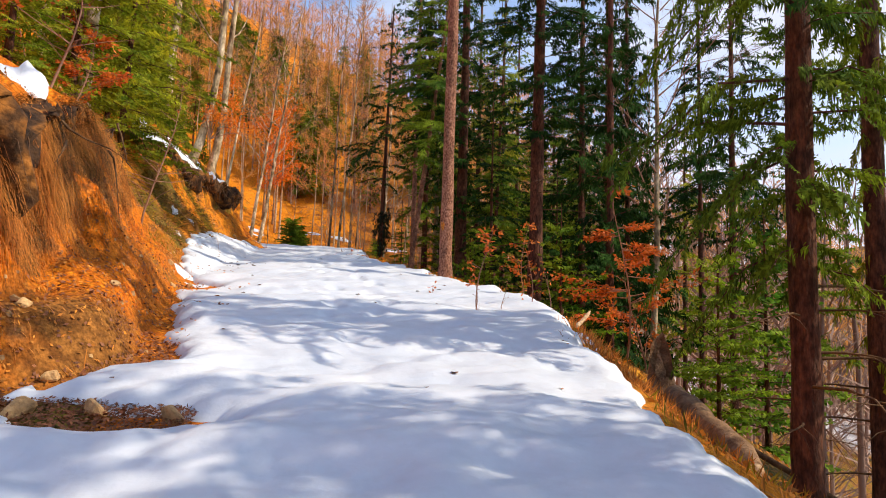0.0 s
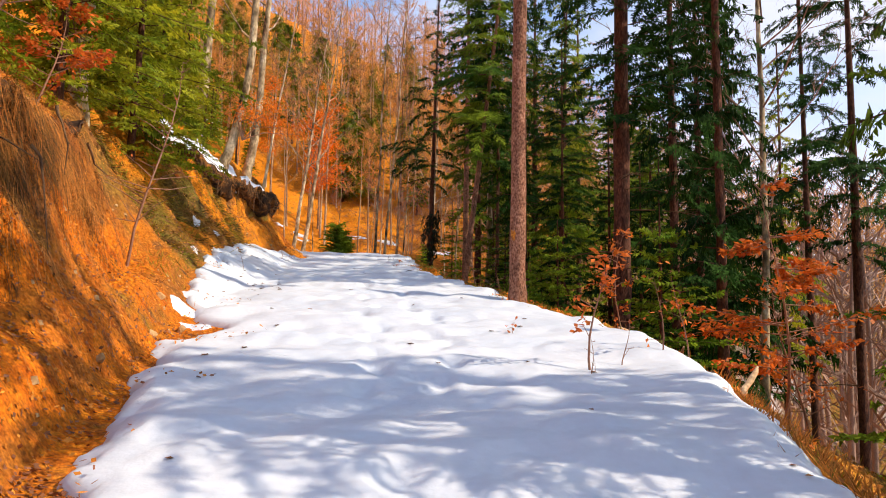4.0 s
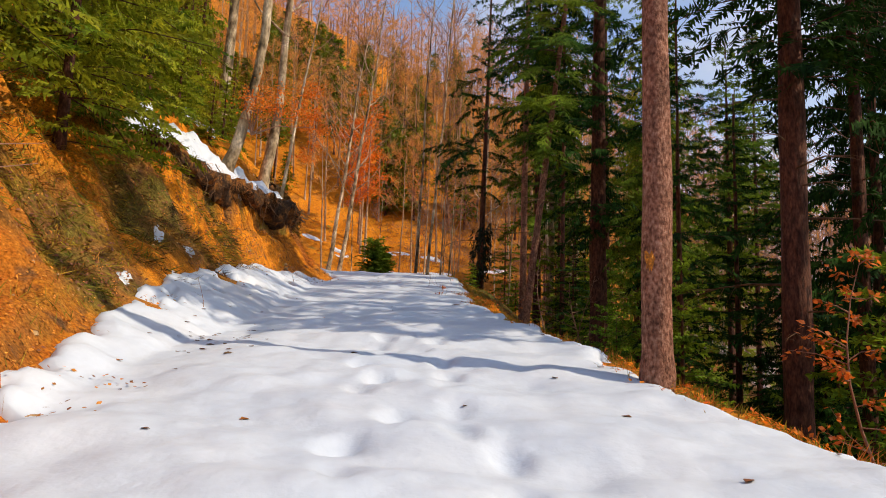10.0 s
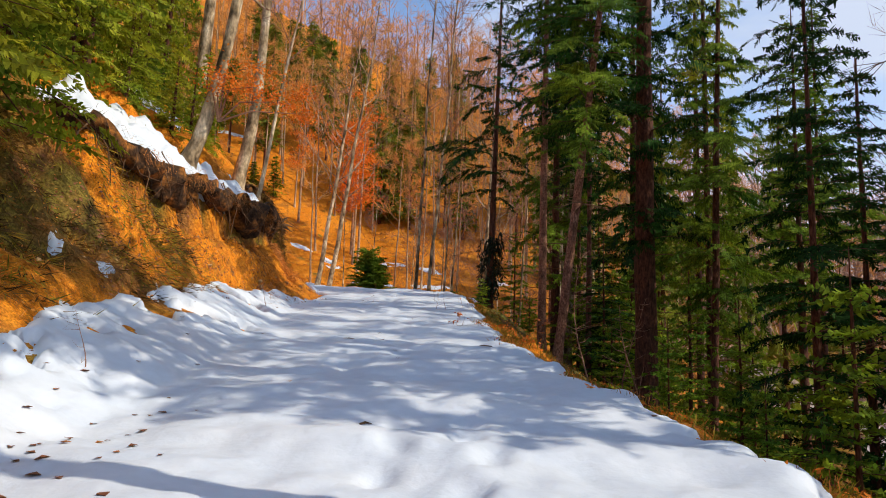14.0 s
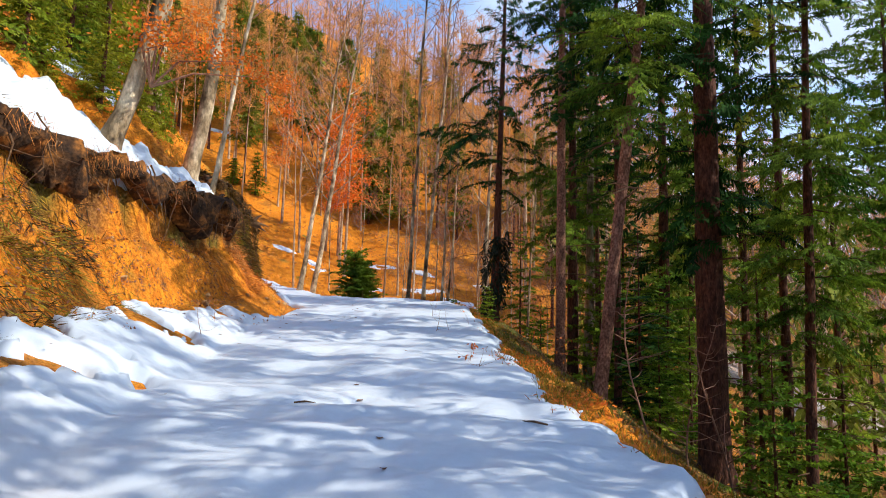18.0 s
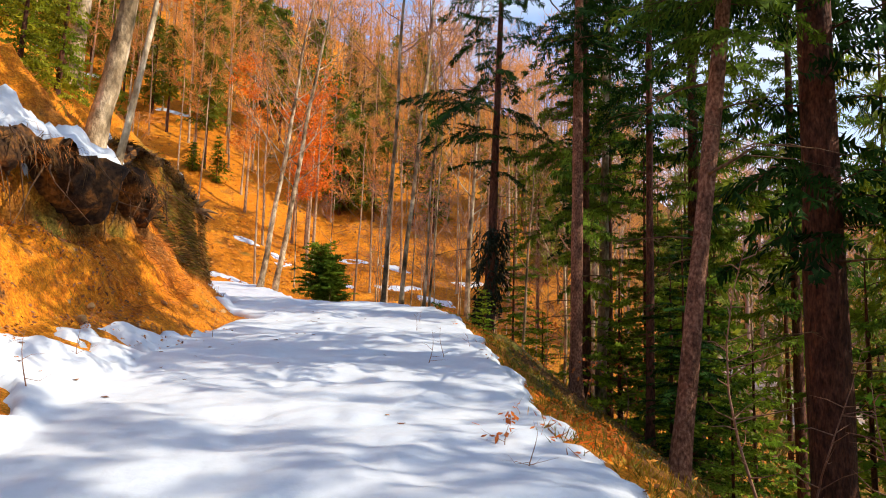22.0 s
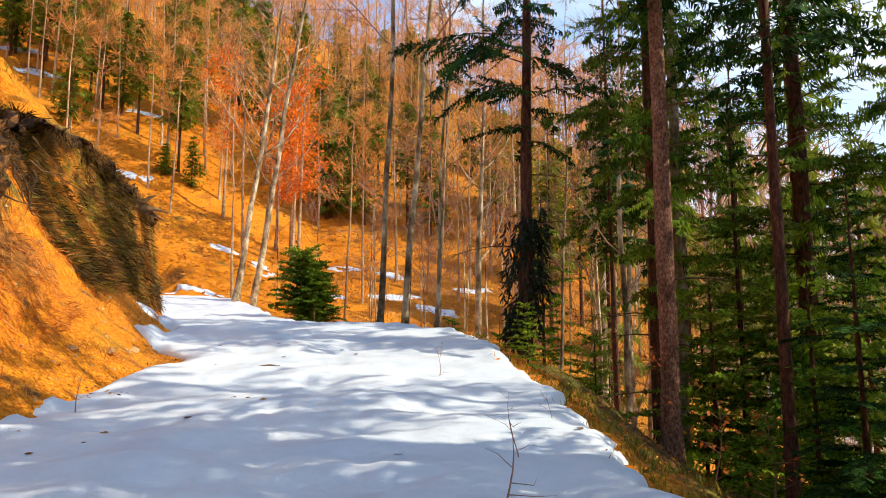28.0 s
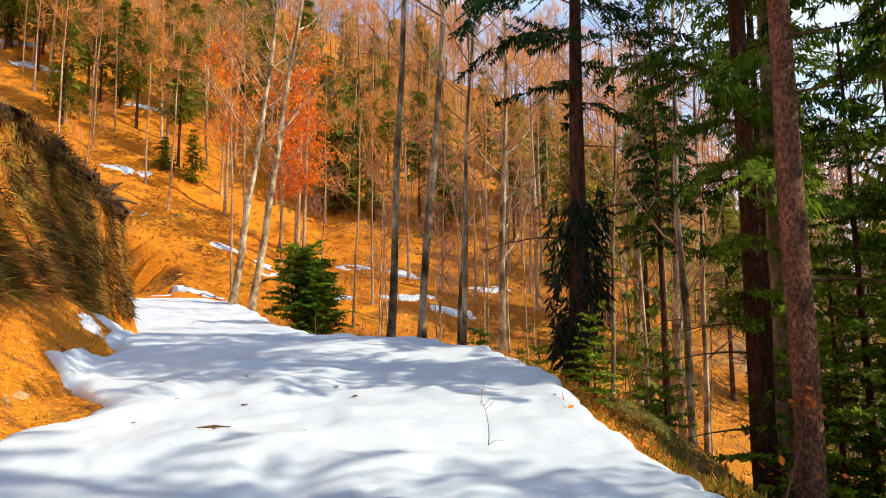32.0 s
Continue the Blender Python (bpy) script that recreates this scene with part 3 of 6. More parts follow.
def snow_top(x, y, sd, thick=0.10):
    """Height of the snow's surface: sd is the distance inside its rim."""
    t = thick * (1 + 0.5 * fbm(x * 0.7, y * 0.7, 3, 61))
    w = 0.22
    k = np.clip(sd / w, 0, 1)
    d = t * np.sqrt(1 - (1 - k) ** 2) + 1.5 * np.minimum(sd, 0) + (0.085 * fbm(x * 0.45, y * 1.5, 3, 62) + 0.075 * fbm(x * 1.5, y * 2.0, 3, 64) + 0.035 * np.abs(fbm(x * 2.6, y * 3.4, 3, 65))) * k + 0.012 * fbm(x * 6, y * 6, 2, 63) * k
    d = d + 0.07 * np.clip(np.abs(ground(x + 0.15, y) - ground(x - 0.15, y)) / 0.3 - 0.35, 0, 1.2) * k
    for fx, fy, turn, deep in steps:
        near = (np.abs(x - fx) < 0.5) & (np.abs(y - fy) < 0.5)
        if near.any():
            c, s = math.cos(turn), math.sin(turn)
            a, b = (x[near] - fx) * c + (y[near] - fy) * s, -(x[near] - fx) * s + (y[near] - fy) * c
            r = (a / 0.11) ** 2 + (b / 0.2) ** 2
            d[near] += -deep * np.exp(-r * r) + 0.12 * deep * np.exp(-((np.sqrt(r) - 1.6) ** 2) * 4)
    return ground(x, y) + d - 0.012 * (1 - k)


def snow_sheet(name, x, y, sd, label, thick=0.10):
    nx, ny = x.shape[1], x.shape[0]
    z = snow_top(x, y, np.maximum(sd, -0.2), thick)
    f = grid_faces(nx, ny)
    inside = sd.ravel() > -0.19
    f = f[inside[f].any(1)]
    used = np.unique(f)
    again = np.full(nx * ny, -1)
    again[used] = np.arange(len(used))
    ob = new(name, np_mesh(name, np.stack([x, y, z], -1).reshape(-1, 3)[used], again[f], SNOW, True))
    dirt = smooth_step(-0.15, 0.35, fbm(x * 0.8, y * 0.55, 4, 151)) * smooth_step(-0.6, 0.1, toe(y) + 0.2 - x) * smooth_step(16, 18, y) * (1 - smooth_step(21, 23, y))
    at = ob.data.attributes.new("soil", "FLOAT", "POINT")
    at.data.foreach_set("value", dirt.ravel()[used].astype(np.float32))
    return tagged(ob, label, "snow", kind="structure")


rows_y = spread((-14, 0, 40), (0, 12, 170), (12, 30, 240), (30, 44, 130), (44, 76, 90))
left, right = snow_sides(rows_y)
cols = np.linspace(0, 1, 100)
sx = (left - 0.35)[:, None] + (right - left + 0.6)[:, None] * cols[None]
sy = np.repeat(rows_y[:, None], len(cols), 1)
sd = np.minimum(sx - left[:, None], right[:, None] - sx) + 0.16 * fbm(sx * 1.7, sy * 1.7, 4, 70) + 0.14 * fbm(sx * 5.0, sy * 4.0, 3, 69)
# melted gaps on the snowy foot of the bank
gap = 0.8 * fbm(sx * 0.9, sy * 0.7, 3, 71) + 0.55 * fbm(sx * 3.3, sy * 2.9, 4, 72)
high = smooth_step(-0.5, 1.5, toe(sy) - sx) * smooth_step(9.5, 12, sy)
sd = np.minimum(sd, np.where(high > 0, 0.32 - 2.2 * np.maximum(gap - line(sy, (0, 0.10), (24, 0.10), (27, -0.04), (32, -0.04), (34, 0.10)), 0) * high, 9.0))
# a melted ledge with stones and leaves
ledge = np.sqrt(((sx + 1.5) / 0.72) ** 2 + ((sy - 4.8 + 0.1 * (sx + 1.5)) / 0.24) ** 2) - 1.15 + 0.8 * fbm(sx * 3, sy * 3, 3, 73)
ledge = np.minimum(ledge, np.sqrt(((sx + 1.2) / 0.3) ** 2 + ((sy - 4.4 - 0.15 * (sx + 1.2)) / 0.09) ** 2) - 1.1 + 0.5 * fbm(sx * 5, sy * 5, 3, 74))
sd = np.minimum(sd, ledge * 0.2)
steepness = np.abs(ground(sx + 0.12, sy) - ground(sx - 0.12, sy)) / 0.24
sd = np.minimum(sd, 0.7 - 0.8 * np.maximum(steepness - 0.55, 0))
sd = np.minimum(sd, np.where(sy > 33, 1.0, 1.5) - np.where(sy > 33, 2.0, 1.7) * (ground(sx, sy) - road_z(sy)))
sd = np.minimum(sd, (65.5 - sy) * 0.3)
snow_sheet("road", sx, sy, sd, "forest track under old trodden white snow")


def snow_patch(x, y, rx, ry, turn=0.0, seed=0, rough=0.5):
    """A melting patch of snow with a lobed rim."""
    n = max(18, int(2.6 * max(rx, ry) / 0.07))
    n = min(n, 36)
    a = np.linspace(-1.3, 1.3, n)
    lx, ly = np.meshgrid(a * rx, a * ry, indexing="xy")
    c, s = math.cos(turn), math.sin(turn)
    px, py = x + lx * c - ly * s, y + lx * s + ly * c
    r = np.sqrt((lx / rx) ** 2 + (ly / ry) ** 2)
    fq = min(6.0, max(1.6, 0.7 / min(rx, ry)))
    d = (1 - r + (rough + 0.05 * fq) * fbm(px * fq + seed, py * fq, 4, 80 + seed)) * min(rx, ry)
    if y < 35:
        d = np.minimum(d, 0.6 - 0.45 * np.maximum(np.abs(ground(px + 0.12, py) - ground(px - 0.12, py)) / 0.24 - 0.6, 0))
    ob = snow_sheet("snow_patch", px, py, np.clip(d, -0.3, 5), "melting patch of old white snow on the slope", 0.035)
    ob["category"], ob["kind"] = "snow patch", ""
    return ob


PATCHES = [(-5.3, 21.8, 0.09, 0.2, 0.3), (-4.95, 22.5, 0.10, 0.22, 0.2), (-4.3, 21.2, 0.10, 0.3, 0.2), (-4.35, 18.6, 0.08, 0.3, 0.2), (-4.1, 20.2, 0.08, 0.24, 0.1), (-1.45, 5.28, 0.42, 0.13, -0.25), (-4.42, 9.7, 0.42, 0.7, 0.3), (-4.05, 10.6, 0.12, 0.5, 0.3), (-6.15, 41.2, 0.16, 0.7, 0.45), (-6.9, 43.6, 0.22, 0.8, 0.4), (-7.35, 45.3, 0.2, 0.6, 0.35), (-4.5, 55.0, 1.0, 0.8, 0.2), (-2.6, 53.0, 0.8, 0.6, 0.2), (3.6, 58.0, 1.2, 0.5, 0.1), (5.8, 62.0, 1.4, 0.6, 0.2), (1.6, 62.5, 1.1, 0.5, 0.0), (-2.5, 12.6, 0.22, 0.3, 0.3), (-2.95, 13.4, 0.16, 0.35, 0.2), (-5.6, 9.0, 0.5, 0.9, 0.2), (-5.2, 12.5, 0.25, 0.8, 0.1), 
           (-9.5, 34.0, 0.8, 2.0, 0.2), (-22.6, 83.2, 1.9, 0.5, 0.15), (-19.4, 77.2, 0.5, 0.35, 0.3), (-13.2, 75.7, 0.9, 0.4, 0.1), (-9.8, 73.9, 0.6, 0.5, 0.5), (-10.4, 75.0, 0.7, 0.4, 0.2), (-5.1, 77.9, 1.2, 0.45, 0.1), (-1.2, 77.5, 1.3, 0.4, 0.0), (-1.4, 73.3, 1.8, 0.6, 0.2), (-6.4, 71.9, 1.6, 0.5, 0.2), (-13.0, 68.9, 1.8, 0.35, 0.1), (1.5, 72, 1.5, 0.6, 0.0), (4.5, 76, 1.5, 0.5, 0.2), (-26, 95, 1.8, 0.5, 0.3), (-37, 96, 2.5, 0.8, 0.4), (-41, 100, 2.5, 0.9, 0.2),
           (3.2, 9.2, 0.16, 0.9, -0.35), (2.4, 44.5, 0.8, 0.5, 0.0), (1.6, 47.5, 1.2, 0.6, 0.2), (-1.5, 55, 1.6, 1.0, 0.0), (-24, 80, 0.9, 0.3, 0.2), (5.0, 52, 1.2, 0.7, 0.0)]
for y in (36.4, 39.0):
    PATCHES.append((float(lip_x(np.array(y))) - 0.6, y, 0.25, 1.5, 0.12))
for i, (x, y, rx, ry, turn) in enumerate(PATCHES):
    snow_patch(x, y, rx, ry, turn, i, 0.6)

# the long strip of snow on the slope just above the undercut lip
ty = np.linspace(23.5, 36.0, 180)
ox = np.linspace(-2.6, 0.2, 44)
px, py = np.meshgrid(ox, ty, indexing="xy")
wide = line(py, (20.5, 0.6), (24, 1.0), (26, 2.0), (28, 1.9), (31, 1.6), (34, 1.1), (36, 0.4))
dist = np.minimum(np.minimum(0.06 - px, px + wide), 2.0 * (ground(px + lip_x(py), py) - road_z(py) - bank(py)[3]) + line(py, (20, 0.12), (28, 0.12), (30, 0.6), (36, 0.6))) + 0.22 * fbm(px * 1.1, py * 1.1, 4, 171) - 0.10 + np.minimum(0, np.minimum(py - 24.3, 35.7 - py))
strip = snow_sheet("snow_strip", px + lip_x(py), py, np.clip(dist, -0.3, 5), "long strip of old white snow above the undercut bank", 0.15)
strip["category"], strip["kind"] = "snow patch", ""


# ---------------------------------------------------------------- trees
UP = np.array([0.0, 0.0, 1.0])


def branch_sprays(soup, twig, rng, base, out, length, rise, droop, gap, mini, size, hang=0.0):
    """One conifer limb: a thin curved stick with flat side shoots, each a saw-edged plate of needles."""
    k = np.array([0.0, 0.45, 1.0])
    pts = base + np.outer(k * length, out) + np.outer(rise * length * k - droop * length * k**2, UP)
    twig.tube(pts, 0.004 + 0.012 * length / 3 * (1 - k), 3)
    side = np.cross(out, UP)
    n = max(3, int(length * 0.9 / gap))
    s = np.repeat(np.linspace(0.14, 0.98, n), 2) + rng.uniform(-0.025, 0.025, 2 * n)
    sgn = np.tile([1.0, -1.0], n)
    s, sgn = np.append(s, 0.93), np.append(sgn, 0.0)
    m = len(s)
    p = base + np.outer(s * length, out) + np.outer(rise * length * s - droop * length * s**2, UP)
    ang = np.radians(rng.uniform(36, 68, m))
    slope = (rise - 2 * droop * s)[:, None] * UP
    d = np.where(sgn == 0, 1.0, np.cos(ang))[:, None] * (out + slope) + (np.sin(ang) * sgn)[:, None] * side
    d = d - UP * hang * rng.uniform(0.3, 1.1, m)[:, None] + rng.normal(0, 0.13, (m, 3))
    d /= np.linalg.norm(d, axis=1)[:, None]
    lt = (0.34 * length * (1.1 - s) * np.minimum(1, s * 4) + 0.13) * rng.uniform(0.55, 1.25, m)
    nrm = 0.75 * UP + rng.normal(0, 0.5, (m, 3)) + out * 0.55
    for i in range(m):
        c = max(2, int(lt[i] / mini))
        q = np.linspace(0.0, 1.0, c + 1)
        a, b = np.repeat(q[:-1], 2), np.repeat(q[1:], 2)
        sg = np.tile([1.0, -1.0], c)
        edge_dir = np.cross(d[i], nrm[i])
        edge_dir /= np.linalg.norm(edge_dir) + 1e-9
        mid = (a + b) / 2
        reach = size * (1.12 - 0.72 * mid) * np.minimum(1, 0.55 + 2 * mid) * rng.uniform(0.7, 1.2, 2 * c)
        tip = d[i] * 0.8 + np.outer(sg * 0.75, edge_dir) + rng.normal(0, 0.15, (2 * c, 3)) - UP * (0.12 + 0.3 * hang)
        va, vb = p[i] + np.outer(a * lt[i], d[i]), p[i] + np.outer(b * lt[i], d[i])
        end = va + tip * reach[:, None]
        vd, vc = end, end + (vb - va) * 0.18
        soup.add(np.stack([va, vb, vc, vd], 1).reshape(-1, 3), np.arange(8 * c).reshape(-1, 4))


def crown_mesh(name, seed, height, reach, mat, per=5, step=0.5, gap=0.2, mini=0.08, size=0.14, rise=0.12, droop=0.32, sparse=0.0, hang=0.0, low=0.45, power=0.75):
    """Crown of a spruce or fir with uneven whorls: foot at 0, tip at the given height."""
    rng = np.random.default_rng(seed)
    soup, sticks = Soup(), Soup()
    z, lean = 0.0, rng.uniform(0, 6.28, 3)
    while z < height - 0.3:
        k = z / height
        full = reach * (1 - k) ** power * min(1.0, low + k * 4)
        turn = rng.uniform(0, 6.28)
        for b in range(per):
            if rng.uniform() < sparse:
                continue
            a = turn + (b + rng.uniform(-0.35, 0.35)) * 6.28 / per
            uneven = 1 + 0.22 * math.sin(a + lean[0] + 0.5 * z) + 0.16 * math.sin(2 * a + lean[1] - 0.8 * z)
            out = np.array([np.cos(a), np.sin(a), 0.0])
            length = max(0.25, full * uneven * rng.uniform(0.55, 1.15))
            branch_sprays(soup, sticks, rng, UP * (z + rng.normal(0, 0.22) * step), out, length, rise + 0.35 * k + rng.uniform(-0.14, 0.12), droop * rng.uniform(0.5, 1.4), gap, mini, size, hang)
        z += step * rng.uniform(0.8, 1.25)
    sticks.tube([(0, 0, height - 1.2), (0, 0, height + 0.1)], [0.03, 0.004], 4)
    return soup.mesh(name, mat), sticks.mesh(name + "_limbs", BARK_SPRUCE)


FINE = dict(gap=0.15, mini=0.058, size=0.135)
COARSE = dict(gap=0.22, mini=0.10, size=0.2)
FARAWAY = dict(gap=0.5, mini=0.42, size=0.55)
CROWN_SPRUCE = crown_mesh("spruce_crown", 1, 11.0, 2.7, NEEDLE, per=6, step=0.62, droop=0.36, hang=0.25, **FINE)
CROWN_NEAR = crown_mesh("near_fir_crown", 21, 10.0, 2.7, NEEDLE_FIR, per=7, step=0.56, rise=0.05, droop=0.32, hang=0.3, gap=0.12, mini=0.042, size=0.095)
CROWN_FIR = crown_mesh("fir_crown", 2, 10.0, 2.6, NEEDLE_FIR, per=7, step=0.6, rise=0.05, droop=0.22, hang=0.12, **FINE)
CROWN_OPEN = crown_mesh("open_spruce_crown", 3, 9.0, 2.7, NEEDLE, per=5, step=0.75, sparse=0.12, hang=0.35, droop=0.42, **FINE)
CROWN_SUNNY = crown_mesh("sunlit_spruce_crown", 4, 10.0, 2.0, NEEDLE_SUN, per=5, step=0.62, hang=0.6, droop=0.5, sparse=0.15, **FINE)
CROWN_MID = crown_mesh("mid_spruce_crown", 8, 11.0, 2.9, NEEDLE, per=8, step=0.6, droop=0.36, hang=0.2, **COARSE)
CROWN_MIDFIR = crown_mesh("mid_fir_crown", 9, 10.0, 2.7, NEEDLE_FIR, per=8, step=0.6, rise=0.05, droop=0.25, hang=0.12, **COARSE)
CROWN_LAYER = crown_mesh("layered_fir_crown", 10, 12.0, 3.0, NEEDLE_FIR, per=5, step=0.95, rise=0.02, droop=0.16, sparse=0.12, power=0.55, gap=0.15, mini=0.075, size=0.15)
CROWN_YOUNG = crown_mesh("young_fir_crown", 5, 3.0, 1.1, NEEDLE_YOUNG, per=7, step=0.26, gap=0.13, mini=0.06, size=0.085, rise=0.18, droop=0.2, low=0.8)
CROWN_FAR = crown_mesh("far_spruce_crown", 6, 10.0, 2.1, NEEDLE_FIR, per=6, step=0.62, hang=0.25, **FARAWAY)
CROWN_BUSH = crown_mesh("bushy_spruce_crown", 14, 3.1, 1.25, NEEDLE_FIR, per=10, step=0.18, gap=0.12, mini=0.08, size=0.13, rise=0.55, droop=0.35, hang=0.15, low=0.7, power=0.3)
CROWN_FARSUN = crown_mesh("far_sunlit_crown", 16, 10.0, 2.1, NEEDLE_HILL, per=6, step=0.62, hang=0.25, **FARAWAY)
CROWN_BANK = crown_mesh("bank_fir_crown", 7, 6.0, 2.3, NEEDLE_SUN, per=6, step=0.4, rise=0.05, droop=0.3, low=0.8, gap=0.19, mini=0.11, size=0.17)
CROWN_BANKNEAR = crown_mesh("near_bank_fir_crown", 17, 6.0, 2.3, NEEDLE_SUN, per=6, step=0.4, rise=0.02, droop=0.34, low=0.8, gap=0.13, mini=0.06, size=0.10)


def trunk_mesh(name, seed, height, diam, lean=(0, 0), mat=BARK_SPRUCE, sides=14, flare=1.3, bend=0.0, taper=0.85, sweep=0.0):
    rng = np.random.default_rng(seed)
    h = np.concatenate([[-0.9, -0.3, 0.0, 0.15, 0.35, 0.7, 1.2], np.linspace(2, height, 14)])
    k = np.clip(h / height, 0, 1)
    r = diam / 2 * (1 - taper * k) * (1 + (flare - 1) * np.exp(-np.clip(h, 0, None) * 3.5))
    ph = rng.uniform(0, 6, 4)
    px = lean[0] * h + bend * np.sin(h * 0.55 + ph[0]) * k + bend * 0.6 * np.sin(h * 1.3 + ph[1]) * 0.4
    py = lean[1] * h + bend * np.sin(h * 0.5 + ph[2]) * k
    px = px + sweep * (1 - np.exp(-np.clip(h, 0, None) / 1.6))
    px, py = px - px[2], py - py[2]
    s = Soup()
    s.tube(np.stack([px, py, h], 1), r, sides)
    v = s.v[0].reshape(len(h), sides, 3)
    a = np.arange(sides)
    v += 0.035 * diam * rng.normal(0, 1, (len(h), sides, 1)) * (v - np.stack([px, py, h], 1)[:, None]) / (r[:, None, None] + 1e-6) * np.array([1, 1, 0])
    return s.mesh(name, mat, True)


def dead_branch_mesh(seed, length=1.2, twigs=5):
    rng = np.random.default_rng(seed)
    s = Soup()
    k = np.linspace(0, 1, 5)
    side = np.array([0, 1.0, 0])
    pts = np.stack([k * length, 0.08 * np.sin(k * 4) * length, 0.1 * k * length - 0.25 * length * k**2], 1)
    s.tube(pts, 0.016 * (1.1 - k), 5)
    for i in range(twigs):
        q = rng.uniform(0.3, 0.95)
        o = np.array([q * length, 0.08 * np.sin(q * 4) * length, 0.1 * q * length - 0.25 * length * q * q])
        d = np.array([0.6, rng.choice([-1, 1]) * rng.uniform(0.4, 0.9), rng.uniform(-0.4, 0.2)]) * length * 0.35
        s.tube([o, o + d * 0.6, o + d + (0, 0, -0.05)], [0.006, 0.004, 0.001], 3)
    return s.mesh("dead_branch", ROOT)


DEAD = [dead_branch_mesh(20 + i, 0.9 + 0.35 * i, 5 + i) for i in range(4)]


def conifer(x, y, height, diam, crown, crown_foot, crown_scale=(1, 1), lean=(0, 0), bark=BARK_SPRUCE, label="", dead=8, seed=0, z=None, name="spruce_tree", group="trees beside the track", turn=None, flare=1.3):
    rng = random.Random(int(x * 131 + y * 977) + seed)
    tree = thing(name, x, y, label, "tree", group, z)
    part("trunk", trunk_mesh("trunk", seed + int(abs(y) * 10), height, diam, lean, bark, flare=flare), tree)
    foot = Vector((lean[0] * crown_foot, lean[1] * crown_foot, crown_foot))
    tilt = Matrix.Shear("XY", 4, (lean[0], lean[1]))
    m = Matrix.Translation(foot) @ tilt @ Matrix.Rotation(rng.uniform(0, 6.28) if turn is None else turn, 4, "Z") @ Matrix.Diagonal((crown_scale[0], crown_scale[0], crown_scale[1], 1))
    cr = part("crown", crown[0], tree, "", m)
    if crown not in (CROWN_FAR, CROWN_FARSUN):
        tagged(part("branchwork", crown[1], cr), kind="stuff")
    for i in range(dead):
        h = crown_foot * (0.3 + 0.7 * (i + rng.random()) / max(dead, 1))
        r = diam / 2 * 0.8
        a = rng.uniform(0, 6.28)
        mm = Matrix.Translation((lean[0] * h + r * math.cos(a), lean[1] * h + r * math.sin(a), h)) @ Matrix.Rotation(a, 4, "Z") @ Matrix.Scale(rng.uniform(0.6, 1.3), 4)
        part("dead_branch", DEAD[i % 4], tree, "", mm)
    return tree


def beech_meshes(seed, height, diam, lean=(0, 0), first=0.4, limbs=14, fine=6, bend=0.10, reach=0.26, mat=BARK_BEECH, twig_w=0.016, sides=10, twig_mat=TWIG, many=7, twig_len=1.0, sweep=0.0):
    """Bare broadleaved tree: a trunk, its limbs with their forks, and the mass of twigs."""
    rng = np.random.default_rng(seed)
    trunk = trunk_mesh("trunk", seed, height, diam, lean, mat, sides, 1.5, bend, 0.9, sweep)
    out_limbs, tw = [], Soup()
    for i in range(limbs):
        s = Soup()
        k = first + (0.97 - first) * (i + rng.uniform(0, 0.8)) / limbs
        h = k * height
        a = rng.uniform(0, 2 * np.pi)
        out = np.array([np.cos(a), np.sin(a), 0])
        ln = reach * height * (1.15 - k) * rng.uniform(0.7, 1.3) + 0.4
        base = np.array([lean[0] * h + sweep, lean[1] * h, h])
        q = np.linspace(0, 1, 5)
        pts = base + np.outer(q * ln, out * 0.8) + np.outer(ln * (0.5 * q + 0.55 * q**2), UP) + rng.normal(0, 0.03 * ln, (5, 3)) * q[:, None]
        s.tube(pts, diam * 0.14 * (1 - k * 0.6) * (1.05 - q) + 0.004, 5 if sides > 6 else 3)
        for j in range(fine):
            qq = rng.uniform(0.25, 1.0)
            o = base + out * 0.8 * qq * ln + UP * ln * (0.5 * qq + 0.55 * qq * qq)
            d = out * rng.uniform(0.2, 1.0) + np.array([*rng.normal(0, 0.7, 2), rng.uniform(0.2, 1.0)])
            d *= ln * 0.4 / np.linalg.norm(d) * rng.uniform(0.6, 1.3)
            s.tube([o, o + d * 0.5 + rng.normal(0, 0.04, 3), o + d], [0.012, 0.008, 0.003], 3)
            oo = o + np.outer(rng.uniform(0.2, 1.0, many), d)
            dd = d / np.linalg.norm(d) + rng.normal(0, 0.6, (many, 3)) + UP * 0.3
            tw.blades(oo, dd, rng.normal(0, 1, (many, 3)), twig_len * rng.uniform(0.25, 0.6, many) * min(1.5, ln), np.full(many, twig_w), 0.3)
        out_limbs.append(s.mesh("limb", mat if diam > 0.3 else TWIG, True))
    return trunk, out_limbs, tw.mesh("twigwork", twig_mat)


def hang_parts(tree, meshes):
    tr = part("trunk", meshes[0], tree)
    for me in meshes[1]:
        part("limb", me, tree)
    tagged(part("twigwork", meshes[2], tree), kind="stuff")


def beech(x, y, seed, height, diam, label, lean=(0, 0), z=None, name="beech_tree", group="trees beside the track", **k):
    tree = thing(name, x, y, label, "tree", group, z)
    hang_parts(tree, beech_meshes(seed, height, diam, lean, **k))
    return tree


